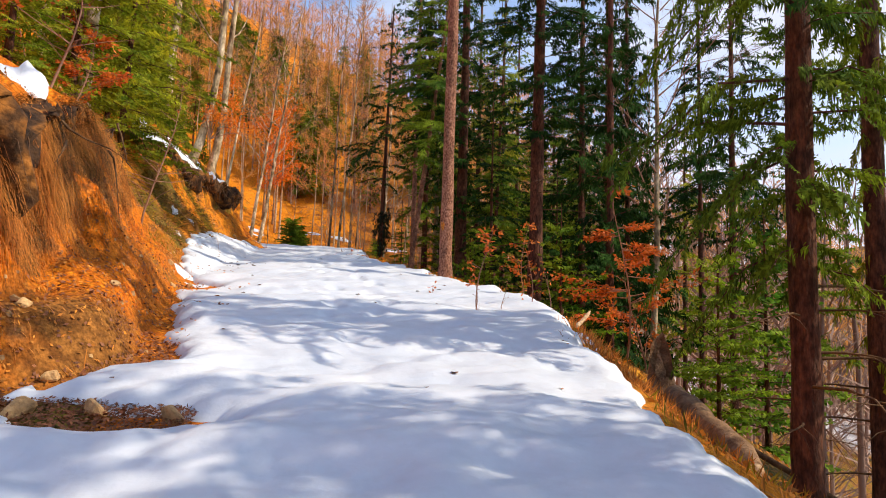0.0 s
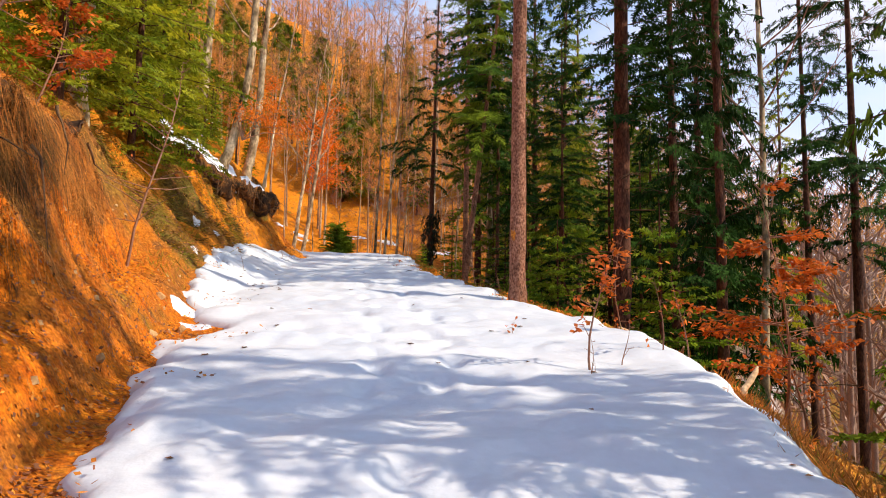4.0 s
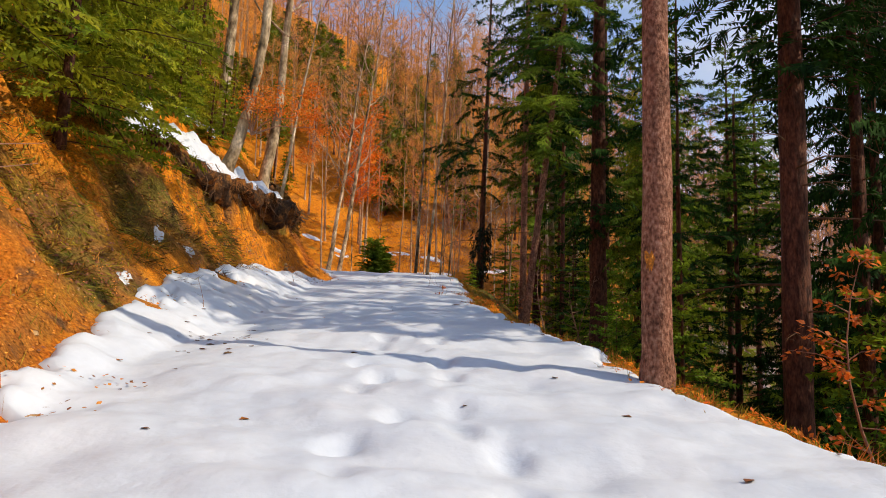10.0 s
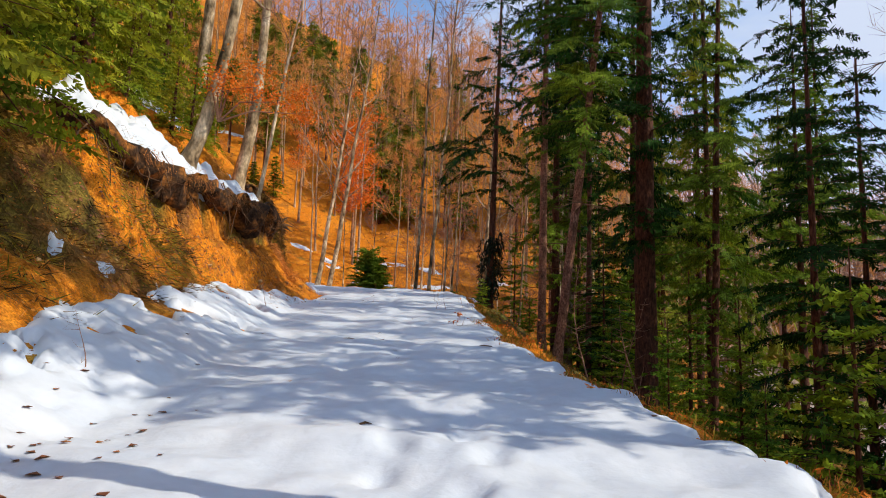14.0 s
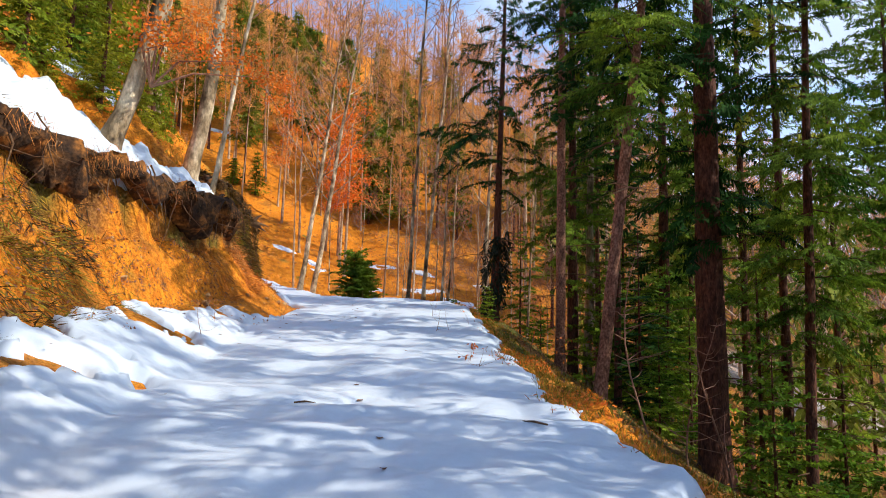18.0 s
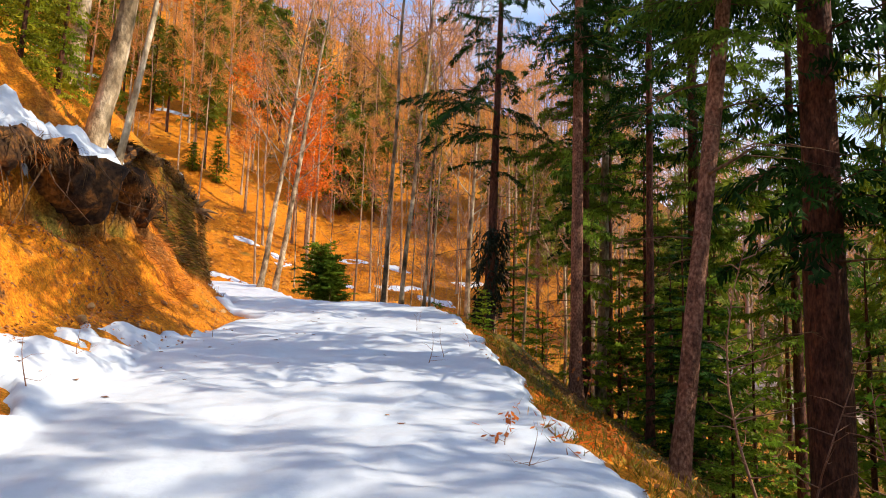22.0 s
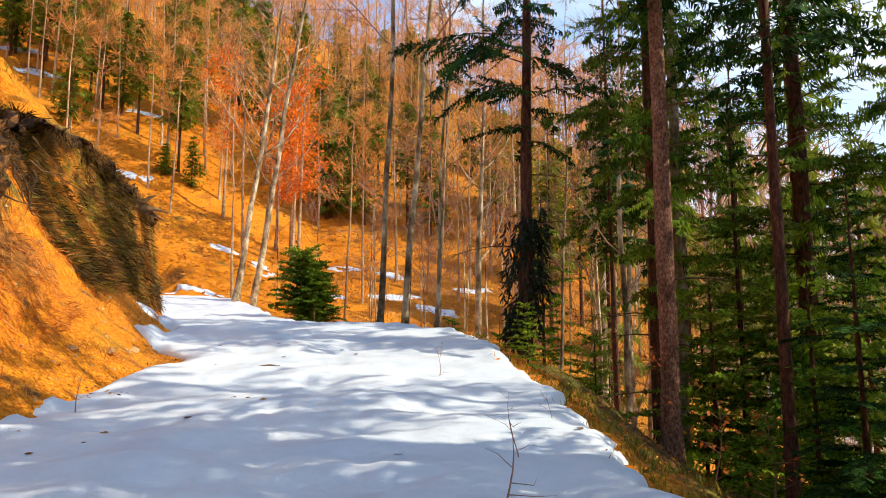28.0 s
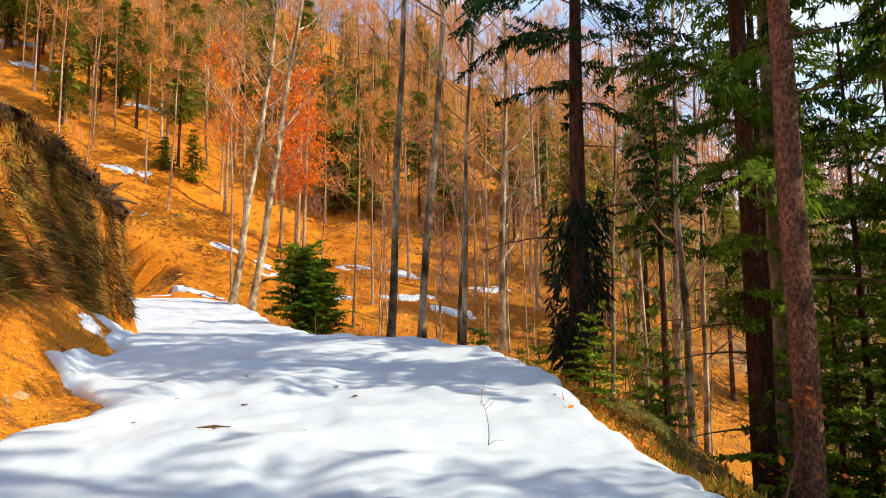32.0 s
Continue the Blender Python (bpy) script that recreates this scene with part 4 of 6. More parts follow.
def leaf_spray(name, seed, spots, per, radius, mat=LEAF, size=0.07):
    """Clumps of dry leaves round the given spots."""
    rng = np.random.default_rng(seed)
    s = Soup()
    for p, r in spots:
        n = int(per * r / radius)
        o = np.asarray(p) + rng.normal(0, 1, (n, 3)) * np.array([r, r, r * 0.35]) * 0.5
        d = rng.normal(0, 1, (n, 3)) * (1, 1, 0.4) - UP * 0.5
        s.blades(o, d, rng.normal(0, 1, (n, 3)) + UP, size * rng.uniform(0.7, 1.3, n), size * 0.6 * rng.uniform(0.7, 1.2, n), 0.5)
    return s.mesh(name, mat)


# the great trunks of the outer edge
conifer(2.16, 15.78, 25, 0.30, CROWN_SPRUCE, 13.5, (1.0, 1.0), (0.004, 0.0), BARK_PINE, "tall conifer with a bare scaly reddish trunk at the snow edge", 0, 3, name="pine_tree", flare=1.1)
pine = bpy.data.objects["pine_tree"]
blaze = Soup()
ba, bz = np.radians(np.linspace(-150, -120, 6)), np.linspace(0, 0.17, 5)
rim_ = 0.153 + 0.004 * np.array([0, 1, 1, 1, 1, 0])
bv = np.array([(rim_[i] * math.cos(a + 0.12 * math.sin(31 * h + i)), rim_[i] * math.sin(a + 0.12 * math.sin(31 * h + i)), h + 0.025 * math.sin(2.1 * i + 40 * h)) for h in bz for i, a in enumerate(ba)])
blaze.add(bv, grid_faces(6, 5))
part("paint_mark", blaze.mesh("paint_mark", PAINT, True), pine, "faded orange paint mark", Matrix.Translation((0.005, 0, 3.44 - pine.matrix_basis.translation.z)))
conifer(5.03, 18.86, 24, 0.41, CROWN_SPRUCE, 6.0, (1.25, 1.3), (0.01, 0), BARK_SPRUCE, "tall dark spruce with a straight brown trunk", 8, 4)
conifer(4.47, 6.55, 20, 0.29, CROWN_NEAR, 2.6, (0.72, 1.5), (0.0, 0), BARK_SPRUCE, "slender fir with a flaky brown trunk on the slope", 9, 5, name="fir_tree")
conifer(4.75, 30.2, 24, 0.57, CROWN_SPRUCE, 4.4, (1.1, 1.7), (0.0, 0), BARK_SPRUCE, "thick dark-trunked fir below the track edge", 7, 6, name="fir_tree")
conifer(5.92, 29.09, 17, 0.20, CROWN_NEAR, 3.5, (0.75, 1.2), (0.03, 0), BARK_SPRUCE, "thin young fir with a leaning brown trunk", 8, 7, name="fir_tree")
conifer(2.42, 29.45, 18, 0.23, CROWN_NEAR, 5.4, (0.95, 1.25), (0.115, 0.0), BARK_RED, "slim spruce leaning out over the slope", 6, 8)
conifer(3.22, 37.32, 23, 0.30, CROWN_SPRUCE, 7.6, (1.0, 1.35), (0.004, 0.0), BARK_RED, "slim pine with a reddish flaking trunk", 4, 9, name="pine_tree")
conifer(1.62, 40.92, 16, 0.32, CROWN_OPEN, 5.2, (1.0, 1.2), (0.02, 0), BARK_SPRUCE, "open spruce with drooping limbs and a dark tangle low down", 6, 10)
conifer(7.19, 39.93, 22, 0.42, CROWN_FIR, 3.6, (1.1, 1.6), (0.0, 0), BARK_SPRUCE, "dark-trunked fir among younger firs on the slope", 10, 11, name="fir_tree")
conifer(4.15, 40.1, 20, 0.36, CROWN_FIR, 3.4, (0.8, 1.5), (0.0, 0), BARK_SPRUCE, "dark-trunked fir behind the slim pine", 8, 13, name="fir_tree")
conifer(9.3, 31.5, 13, 0.28, CROWN_FIR, 5.5, (0.85, 0.9), (0.0, 0), BARK_SPRUCE, "slender fir on the steep slope", 8, 12, name="fir_tree")

SLOPE_FIRS = [  # x, y, height, trunk, crown, foot, spread, stretch
    (6.9, 20.3, 19, 0.26, CROWN_SPRUCE, 0.6, 0.85, 1.62), (6.3, 23.8, 8, 0.16, CROWN_SPRUCE, 0.6, 0.75, 0.66), (8.8, 26.4, 9, 0.18, CROWN_MID, 0.8, 0.7, 0.7), (8.5, 22.4, 18, 0.26, CROWN_SPRUCE, 0.5, 0.85, 1.55), (6.5, 17.0, 18, 0.24, CROWN_SPRUCE, 0.5, 0.66, 1.55),
    # the two CROWN_OPEN spruces in this row are added to shade the snow
    (10.6, 26.0, 18, 0.24, CROWN_MID, 0.6, 0.85, 1.5), (9.7, 23.6, 20, 0.26, CROWN_MID, 0.6, 0.85, 1.65), (9.2, 38.5, 21, 0.3, CROWN_FIR, 5.0, 1.1, 1.5), (12.4, 21.5, 22, 0.3, CROWN_OPEN, 8.0, 1.1, 1.5), (13.0, 24.6, 21, 0.28, CROWN_OPEN, 9.0, 1.0, 1.3), (11.75, 17.3, 19, 0.34, CROWN_LAYER, 3.2, 0.9, 1.3), (13.9, 27.8, 17, 0.24, CROWN_SUNNY, 5.0, 1.0, 1.2),
    (6.9, 31.6, 18, 0.22, CROWN_SUNNY, 5.5, 0.95, 1.25), (10.8, 6.0, 20, 0.28, CROWN_MIDFIR, 4.0, 1.1, 1.5),
    (11.5, 34.5, 17, 0.24, CROWN_MIDFIR, 9.0, 0.9, 0.8), (4.9, 35.2, 5, 0.1, CROWN_SPRUCE, 0.2, 0.6, 0.45),
    (9.8, 44.5, 18, 0.3, CROWN_FARSUN, 1.5, 1.0, 1.5), (13.5, 41.0, 18, 0.3, CROWN_FARSUN, 1.5, 1.1, 1.5),
    (6.3, 49.5, 19, 0.26, CROWN_MID, 9.0, 0.7, 0.8), (12.0, 52.0, 21, 0.3, CROWN_FARSUN, 2.0, 1.1, 1.7),
    (6.6, 22.0, 7, 0.12, CROWN_SPRUCE, 0.3, 0.6, 0.6), (5.9, 40.2, 9, 0.15, CROWN_FIR, 0.4, 0.75, 0.8), (5.5, 42.2, 18, 0.2, CROWN_MIDFIR, 7.5, 0.7, 1.0),
    # these four stand out of view, added for the shadows they cast
    (7.4, 2.0, 19, 0.3, CROWN_FIR, 3.5, 1.15, 1.4), (9.5, -4.0, 20, 0.3, CROWN_MID, 3.5, 1.1, 1.4), (5.4, -9.0, 20, 0.34, CROWN_MID, 4.0, 1.1, 1.4), (6.6, -1.5, 19, 0.3, CROWN_MID, 3.0, 1.1, 1.4),
    (6.4, 7.9, 18, 0.3, CROWN_SUNNY, 2.5, 0.35, 1.3), (4.4, 21.8, 9, 0.13, CROWN_SPRUCE, 1.5, 0.6, 0.7), (4.7, 36.6, 22, 0.2, CROWN_SPRUCE, 7.0, 1.05, 1.3), (15.5, 50.0, 20, 0.3, CROWN_FARSUN, 1.0, 1.2, 1.7), (8.6, 57.5, 18, 0.26, CROWN_FARSUN, 1.5, 1.0, 1.5),
    (16.5, 11.0, 20, 0.3, CROWN_MIDFIR, 5.0, 1.1, 1.5), (3.3, 46.8, 8, 0.14, CROWN_FIR, 0.4, 0.7, 0.75),
]
for i, (x, y, h, d, c, foot, sp, st) in enumerate(SLOPE_FIRS):
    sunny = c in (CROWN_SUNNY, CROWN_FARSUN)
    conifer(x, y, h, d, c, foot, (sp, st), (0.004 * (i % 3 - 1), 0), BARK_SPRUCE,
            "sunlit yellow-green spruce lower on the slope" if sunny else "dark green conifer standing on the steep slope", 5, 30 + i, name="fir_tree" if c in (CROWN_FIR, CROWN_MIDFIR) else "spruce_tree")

# young firs under the tall trees
YOUNG = [(2.7, 19.6, 0.35), (6.4, 37.4, 1.7), (5.3, 36.9, 1.3), (5.9, 34.4, 1.1), (4.4, 32.2, 0.7), (4.1, 26.6, 0.8), (3.9, 20.2, 1.0), (6.8, 21.0, 1.3),
         (5.2, 16.9, 1.2), (7.2, 11.5, 1.4), (5.6, 10.2, 0.9), (8.4, 8.4, 1.3), (3.4, 42.0, 0.9), (6.1, 39.0, 1.6), (1.5, 43.6, 0.7), (0.4, 44.2, 0.6), (2.9, 41.6, 0.5), (0.9, 42.4, 0.35), (1.2, 38.4, 0.4), (5.6, 41.4, 1.3), (7.9, 31.4, 1.3),
         (4.9, 39.4, 1.4), (8.2, 24.0, 1.5), (6.4, 31.8, 1.6), (4.2, 23.6, 0.9), (10.4, 28.2, 1.8)]
for i, (x, y, s) in enumerate(YOUNG):
    t = thing("young_fir", x, y, "young green fir growing on the slope under tall trees", "tree", "young firs on the slope")
    t.matrix_basis = Matrix.Translation((x, y, gz(x, y) - 0.02)) @ Matrix.Rotation(i * 2.1, 4, "Z") @ Matrix.Scale(s, 4)
    tr = Soup()
    tr.tube([(0, 0, -0.3), (0, 0, 1), (0, 0, 3.1)], [0.045, 0.03, 0.004], 6)
    if i == 0:
        YOUNG_STEM = tr.mesh("trunk", BARK_SPRUCE)
    part("trunk", YOUNG_STEM, t)
    cr = part("crown", CROWN_YOUNG[0], t, "", Matrix.Translation((0, 0, 0.15)))
    tagged(part("branchwork", CROWN_YOUNG[1], cr), kind="stuff")

# the round dark young spruce past the brow of the track
t = thing("young_spruce", -4.35, 52.0, "bushy dark green young spruce by the track bend", "tree")
part("trunk", YOUNG_STEM, t)
for bx, by, bz, bs, turn_ in ((-0.1, 0.0, 0.55, 0.82, 0.0), (0.35, 0.1, 0.75, 0.6, 2.0), (0.55, 0.2, 0.15, 0.62, 4.0), (0.05, -0.2, 0.12, 0.5, 5.0)):
    cr = part("crown", CROWN_BUSH[0], t, "", Matrix.Translation((bx, by, bz)) @ Matrix.Rotation(turn_, 4, "Z") @ Matrix.Scale(bs, 4))
    tagged(part("branchwork", CROWN_BUSH[1], cr), kind="stuff")

# bare broadleaved trees
beech(-6.95, 30.3, 101, 19, 0.37, "old grey beech with a curved foot on the bank lip", (0.05, 0.03), first=0.3, bend=0.12, limbs=12, sweep=0.75)
beech(-7.15, 35.3, 102, 20, 0.40, "thick mossy grey beech on the bank lip", (0.045, 0.0), first=0.3, bend=0.10, limbs=12, sweep=0.4)
beech(-11.64, 43.35, 103, 24, 0.62, "straight pale grey beech above the bank", (0.05, 0.0), first=0.45, bend=0.06, limbs=12)
beech(-6.6, 17.7, 104, 20, 0.34, "straight pale beech on the slope above the bank", (0.035, 0.0), first=0.4, bend=0.05, limbs=12)
beech(-6.06, 33.95, 105, 11, 0.13, "thin leaning young tree on the bank", (0.14, 0.02), first=0.4, bend=0.06, limbs=10)
beech(-1.4, 42.2, 106, 21, 0.14, "slender bare beech at the outer edge of the track", (0.035, 0), first=0.35, limbs=18)
beech(-0.85, 42.6, 107, 20, 0.15, "slender pale bare beech at the outer edge of the track", (0.07, 0), first=0.3, limbs=18)
beech(-8.22, 62.06, 108, 23, 0.36, "bare twin-stemmed beech leaning over the far bend", (0.13, 0), first=0.25, limbs=20, twig_w=0.03)
beech(-8.9, 61.4, 109, 21, 0.34, "bare leaning beech at the far bend of the track", (0.12, 0), first=0.3, limbs=18, twig_w=0.03)
beech(4.76, 40.64, 110, 20, 0.34, "pale straight beech among dark firs", (0.02, 0), first=0.5, limbs=14)
beech(7.86, 52.7, 111, 21, 0.34, "pale bare beech down the slope", (0.01, 0), first=0.35, limbs=16)
beech(9.97, 62.98, 112, 22, 0.4, "pale bare beech down in the gully", (0.02, 0), first=0.35, limbs=16)
beech(2.2, 55.0, 113, 21, 0.34, "bare grey beech in the gully", (0.03, 0), first=0.35, limbs=16)
beech(9.3, 20.7, 114, 19, 0.24, "tall bare broadleaved tree with fine upswept twigs", (0.02, 0), first=0.3, limbs=20, fine=8)
beech(14.8, 33.5, 115, 20, 0.24, "bare broadleaved tree on the slope", (0.0, 0), first=0.3, limbs=18, fine=7)
beech(-13.5, 26.0, 116, 20, 0.3, "bare pale beech up on the hillside", (0.05, 0), first=0.4)
beech(-10.5, 24.0, 117, 18, 0.22, "bare slim beech up on the hillside", (0.06, 0), first=0.4)

# slim bare trees just under the outer edge, where the wood opens
for i, (x, y, hh, dd, ln) in enumerate([(3.2, 44.8, 13, 0.12, 0.04), (-0.2, 41.2, 9, 0.09, 0.03), (5.5, 46.0, 17, 0.24, 0.0), (7.7, 50.5, 18, 0.24, 0.02), (6.3, 51.4, 16, 0.2, 0.0), (0.2, 47.4, 12, 0.12, 0.03)]):
    beech(x, y, 140 + i, hh, dd, "slim bare tree in the sunlit gap below the track edge", (ln, 0), group="bare trees in the gully", first=0.35, limbs=11, fine=4, many=5)

# thin bare trees down in the gully beyond the brow
gr = random.Random(77)
GULLY = [beech_meshes(260 + i, 13 + 1.5 * i, 0.13 + 0.02 * i, (0.03, 0), first=0.35, limbs=10, fine=5, twig_w=0.03, sides=7, many=7, twig_len=1.4) for i in range(3)]
for i in range(24):
    y = gr.uniform(48, 70)
    x = float(edge(np.array(y))) + 5.0 + gr.uniform(0, 13)
    t = thing("beech_tree", x, y, "thin bare brown tree in the gully below the track", "tree", "bare trees in the gully")
    t.matrix_basis = Matrix.Translation((x, y, gz(x, y) - 0.1)) @ Matrix.Rotation(i * 1.3, 4, "Z") @ Matrix.Scale(gr.uniform(0.5, 0.85), 4)
    hang_parts(t, GULLY[i % 3])

# conifers and beeches on the hill above the bank
for i, (x, y, h, foot, sp) in enumerate([(-6.6, 20.6, 9, 0.2, 1.25), (-6.3, 16.3, 8, 0.2, 1.2), (-8.4, 13.6, 9, 0.5, 1.2), (-8.2, 24.6, 9, 0.4, 1.15), (-5.9, 12.6, 4, 0.1, 0.6), (-9.5, 19.0, 11, 1.0, 1.2), (-8.6, 28.2, 10, 1.5, 1.0), (-11.5, 12.0, 12, 2.0, 1.2), (-12.5, 33.0, 13, 1.0, 1.2), (-10.8, 37.5, 10, 0.8, 0.9), (-13.2, 41.5, 11, 0.5, 1.0), (-16.0, 46.0, 12, 0.8, 1.1), (-14.8, 37.5, 12, 1.0, 1.2), (-18.5, 52.0, 12, 1.0, 1.1), (-20.5, 45.0, 14, 1.5, 1.2), (-11.2, 32.0, 4.5, 0.1, 0.6), (-9.8, 33.8, 4.0, 0.0, 0.55), (-8.9, 35.6, 3.2, 0.0, 0.45), (-10.8, 36.2, 5.0, 0.0, 0.6), (-9.6, 38.6, 4.2, 0.0, 0.5), (-8.3, 27.0, 5.0, 0.1, 0.6), (-9.5, 29.5, 6.0, 0.2, 0.7), (-7.7, 22.6, 4.6, 0.1, 0.6), (-17.0, 41.0, 13, 1.0, 1.1), (-7.9, 24.4, 3.0, 0.0, 0.5), (-8.7, 25.8, 3.6, 0.0, 0.55), (-8.2, 29.4, 2.4, 0.0, 0.45), (-8.9, 31.2, 3.0, 0.0, 0.5), (-8.3, 32.6, 2.2, 0.0, 0.4), (-10.4, 27.6, 4.5, 0.0, 0.6), (-10.0, 25.2, 5.0, 0.1, 0.65), (-9.3, 22.6, 5.5, 0.2, 0.7)]):
    conifer(x, y, h, 0.10 + 0.01 * h, CROWN_BANKNEAR if y < 25 and x > -9 else CROWN_BANK, foot, (sp, (h - foot) / 6.0), (0.03, 0), BARK_SPRUCE, "yellow-green fir on the hill above the bank", 0, 70 + i, name="fir_tree", group="firs above the bank")

# woods on the far hillside: trees that can be told apart, then the rest as one mass
FAR_BEECH = [beech_meshes(200 + i, 18 + i, 0.22 + 0.03 * i, (0.03, 0), first=0.45, limbs=8, fine=6, twig_w=0.034, mat=BARK_FAR, sides=6, twig_mat=TWIG_FAR, many=13, twig_len=2.0) for i in range(5)]
rnd = random.Random(12)
spots = [(-18.0, 79.1), (-26.0, 84.6), (-29.6, 87.4), (-33.9, 90.3), (-25.6, 91.8), (-20.9, 82.4), (-18.1, 88.3), (-15.9, 84.9), (-16.1, 89.6), (-11.9, 76.2), (-7.7, 85.8), (-5.9, 89.0), (-20.6, 85.6), (-22.6, 90.0), (-13.2, 90.5)]
while len(spots) < 275:
    x, y = rnd.uniform(-50, 42), rnd.uniform(66, 128)
    if x < 4 and y < 84 - 0.1 * x and rnd.random() < 0.8:
        continue
    if edge(np.array(y)) - 2 < x < 40 or x < toe(np.array(y)) - 2:
        if min((x - a) ** 2 + (y - b) ** 2 for a, b in spots) > 5:
            spots.append((x, y))
for i, (x, y) in enumerate(spots):
    me = FAR_BEECH[i % 5]
    t = thing("beech_tree", x, y, "bare reddish-brown beech on the far hillside", "tree", "beeches on the far hillside")
    t.matrix_basis = Matrix.Translation((x, y, gz(x, y) - 0.1)) @ Matrix.Rotation(i * 1.7, 4, "Z") @ Matrix.Scale(rnd.uniform(0.55, 0.88), 4)
    hang_parts(t, me)
HILL_FIRS = [(-18.2, 84.8, 4.5), (-20.4, 84.7, 2.8), (-7.1, 87.0, 13), (-6.4, 88.5, 11), (-8.4, 91, 13), (-17.9, 99.2, 17), (-15.0, 97.0, 16), (-22, 96, 16), (-31, 94, 14), (-34, 97, 15), (-37, 99, 15), (-26, 103, 16), (-12, 103, 15), (-40, 103, 16)]
for i, (x, y, h) in enumerate(HILL_FIRS):
    foot = 0.1 if h < 6 else 3.0 if i > 4 else 0.8
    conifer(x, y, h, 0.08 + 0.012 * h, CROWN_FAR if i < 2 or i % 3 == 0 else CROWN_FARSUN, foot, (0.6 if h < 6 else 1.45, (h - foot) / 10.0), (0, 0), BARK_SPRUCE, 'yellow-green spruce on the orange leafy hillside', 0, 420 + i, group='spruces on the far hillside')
for i in range(60):
    x, y = (rnd.uniform(-46, 4), rnd.uniform(84, 125)) if i < 44 else (rnd.uniform(4, 34), rnd.uniform(58, 110))
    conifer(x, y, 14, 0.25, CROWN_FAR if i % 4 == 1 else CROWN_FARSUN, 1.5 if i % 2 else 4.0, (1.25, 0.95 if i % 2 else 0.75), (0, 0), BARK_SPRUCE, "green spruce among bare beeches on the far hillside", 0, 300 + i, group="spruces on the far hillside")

wood, east_wood = Soup(), Soup()
wrng = np.random.default_rng(33)
trunks, east_trunks = Soup(), Soup()
count = 0
while count < 820:
    x, y = wrng.uniform(-110, 150), wrng.uniform(60, 210)
    if count >= 560:
        x, y = wrng.uniform(20, 95), wrng.uniform(2, 95)
    if count < 560 and y < 118 and x < 42 and x > -45:
        continue
    if x > 60 and wrng.uniform() < 0.3:
        y = wrng.uniform(-40, 200)
    if not (x > edge(np.array(y)) + 5 or x < toe(np.array(y)) - 12):
        continue
    count += 1
    z = gz(x, y)
    h = wrng.uniform(14, 21)
    (trunks if count <= 560 else east_trunks).tube([(x, y, z - 0.3), (x + wrng.normal(0, 0.3), y, z + h * 0.5), (x + wrng.normal(0, 0.6), y, z + h)], [0.2, 0.13, 0.03], 5)
    m = 90
    hh = wrng.uniform(0.25, 1.0, m)
    o = np.stack([x + 0 * hh, y + 0 * hh, z + h * hh], 1)
    a = wrng.uniform(0, 6.28, m)
    ln = (1.2 - hh) * h * 0.32 * wrng.uniform(0.5, 1.2, m)
    o2 = o + np.stack([np.cos(a) * ln * 0.5, np.sin(a) * ln * 0.5, ln * 0.4], 1) * wrng.uniform(0, 1, m)[:, None]
    d = np.stack([np.cos(a), np.sin(a), wrng.uniform(0.5, 1.5, m)], 1) + wrng.normal(0, 0.35, (m, 3))
    (wood if count <= 560 else east_wood).blades(o2, d, wrng.normal(0, 1, (m, 3)), ln * 0.7 + 0.5, np.full(m, 0.13), 0.3)
w = new("far_woods", wood.mesh("far_woods", TWIG_FAR))
tagged(w, "bare reddish-brown beech woods on the hillsides", "woods", kind="stuff")
w = new("valley_woods", east_wood.mesh("valley_woods", TWIG_EAST))
tagged(w, "bare grey-brown woods across the valley", "woods", kind="stuff")
w = new("far_trunks", trunks.mesh("far_trunks", BARK_FAR))
tagged(w, "pale trunks of the far beech woods", "woods", kind="stuff")
w = new("valley_trunks", east_trunks.mesh("valley_trunks", TWIG_EAST))
tagged(w, "grey-brown trunks of the woods across the valley", "woods", kind="stuff")


# ---------------------------------------------------------------- the bank: turf, roots, dead grass
def surface_points(rng, n, x0, x1, y0, y1):
    x, y = rng.uniform(x0, x1, n), rng.uniform(y0, y1, n)
    return x, y


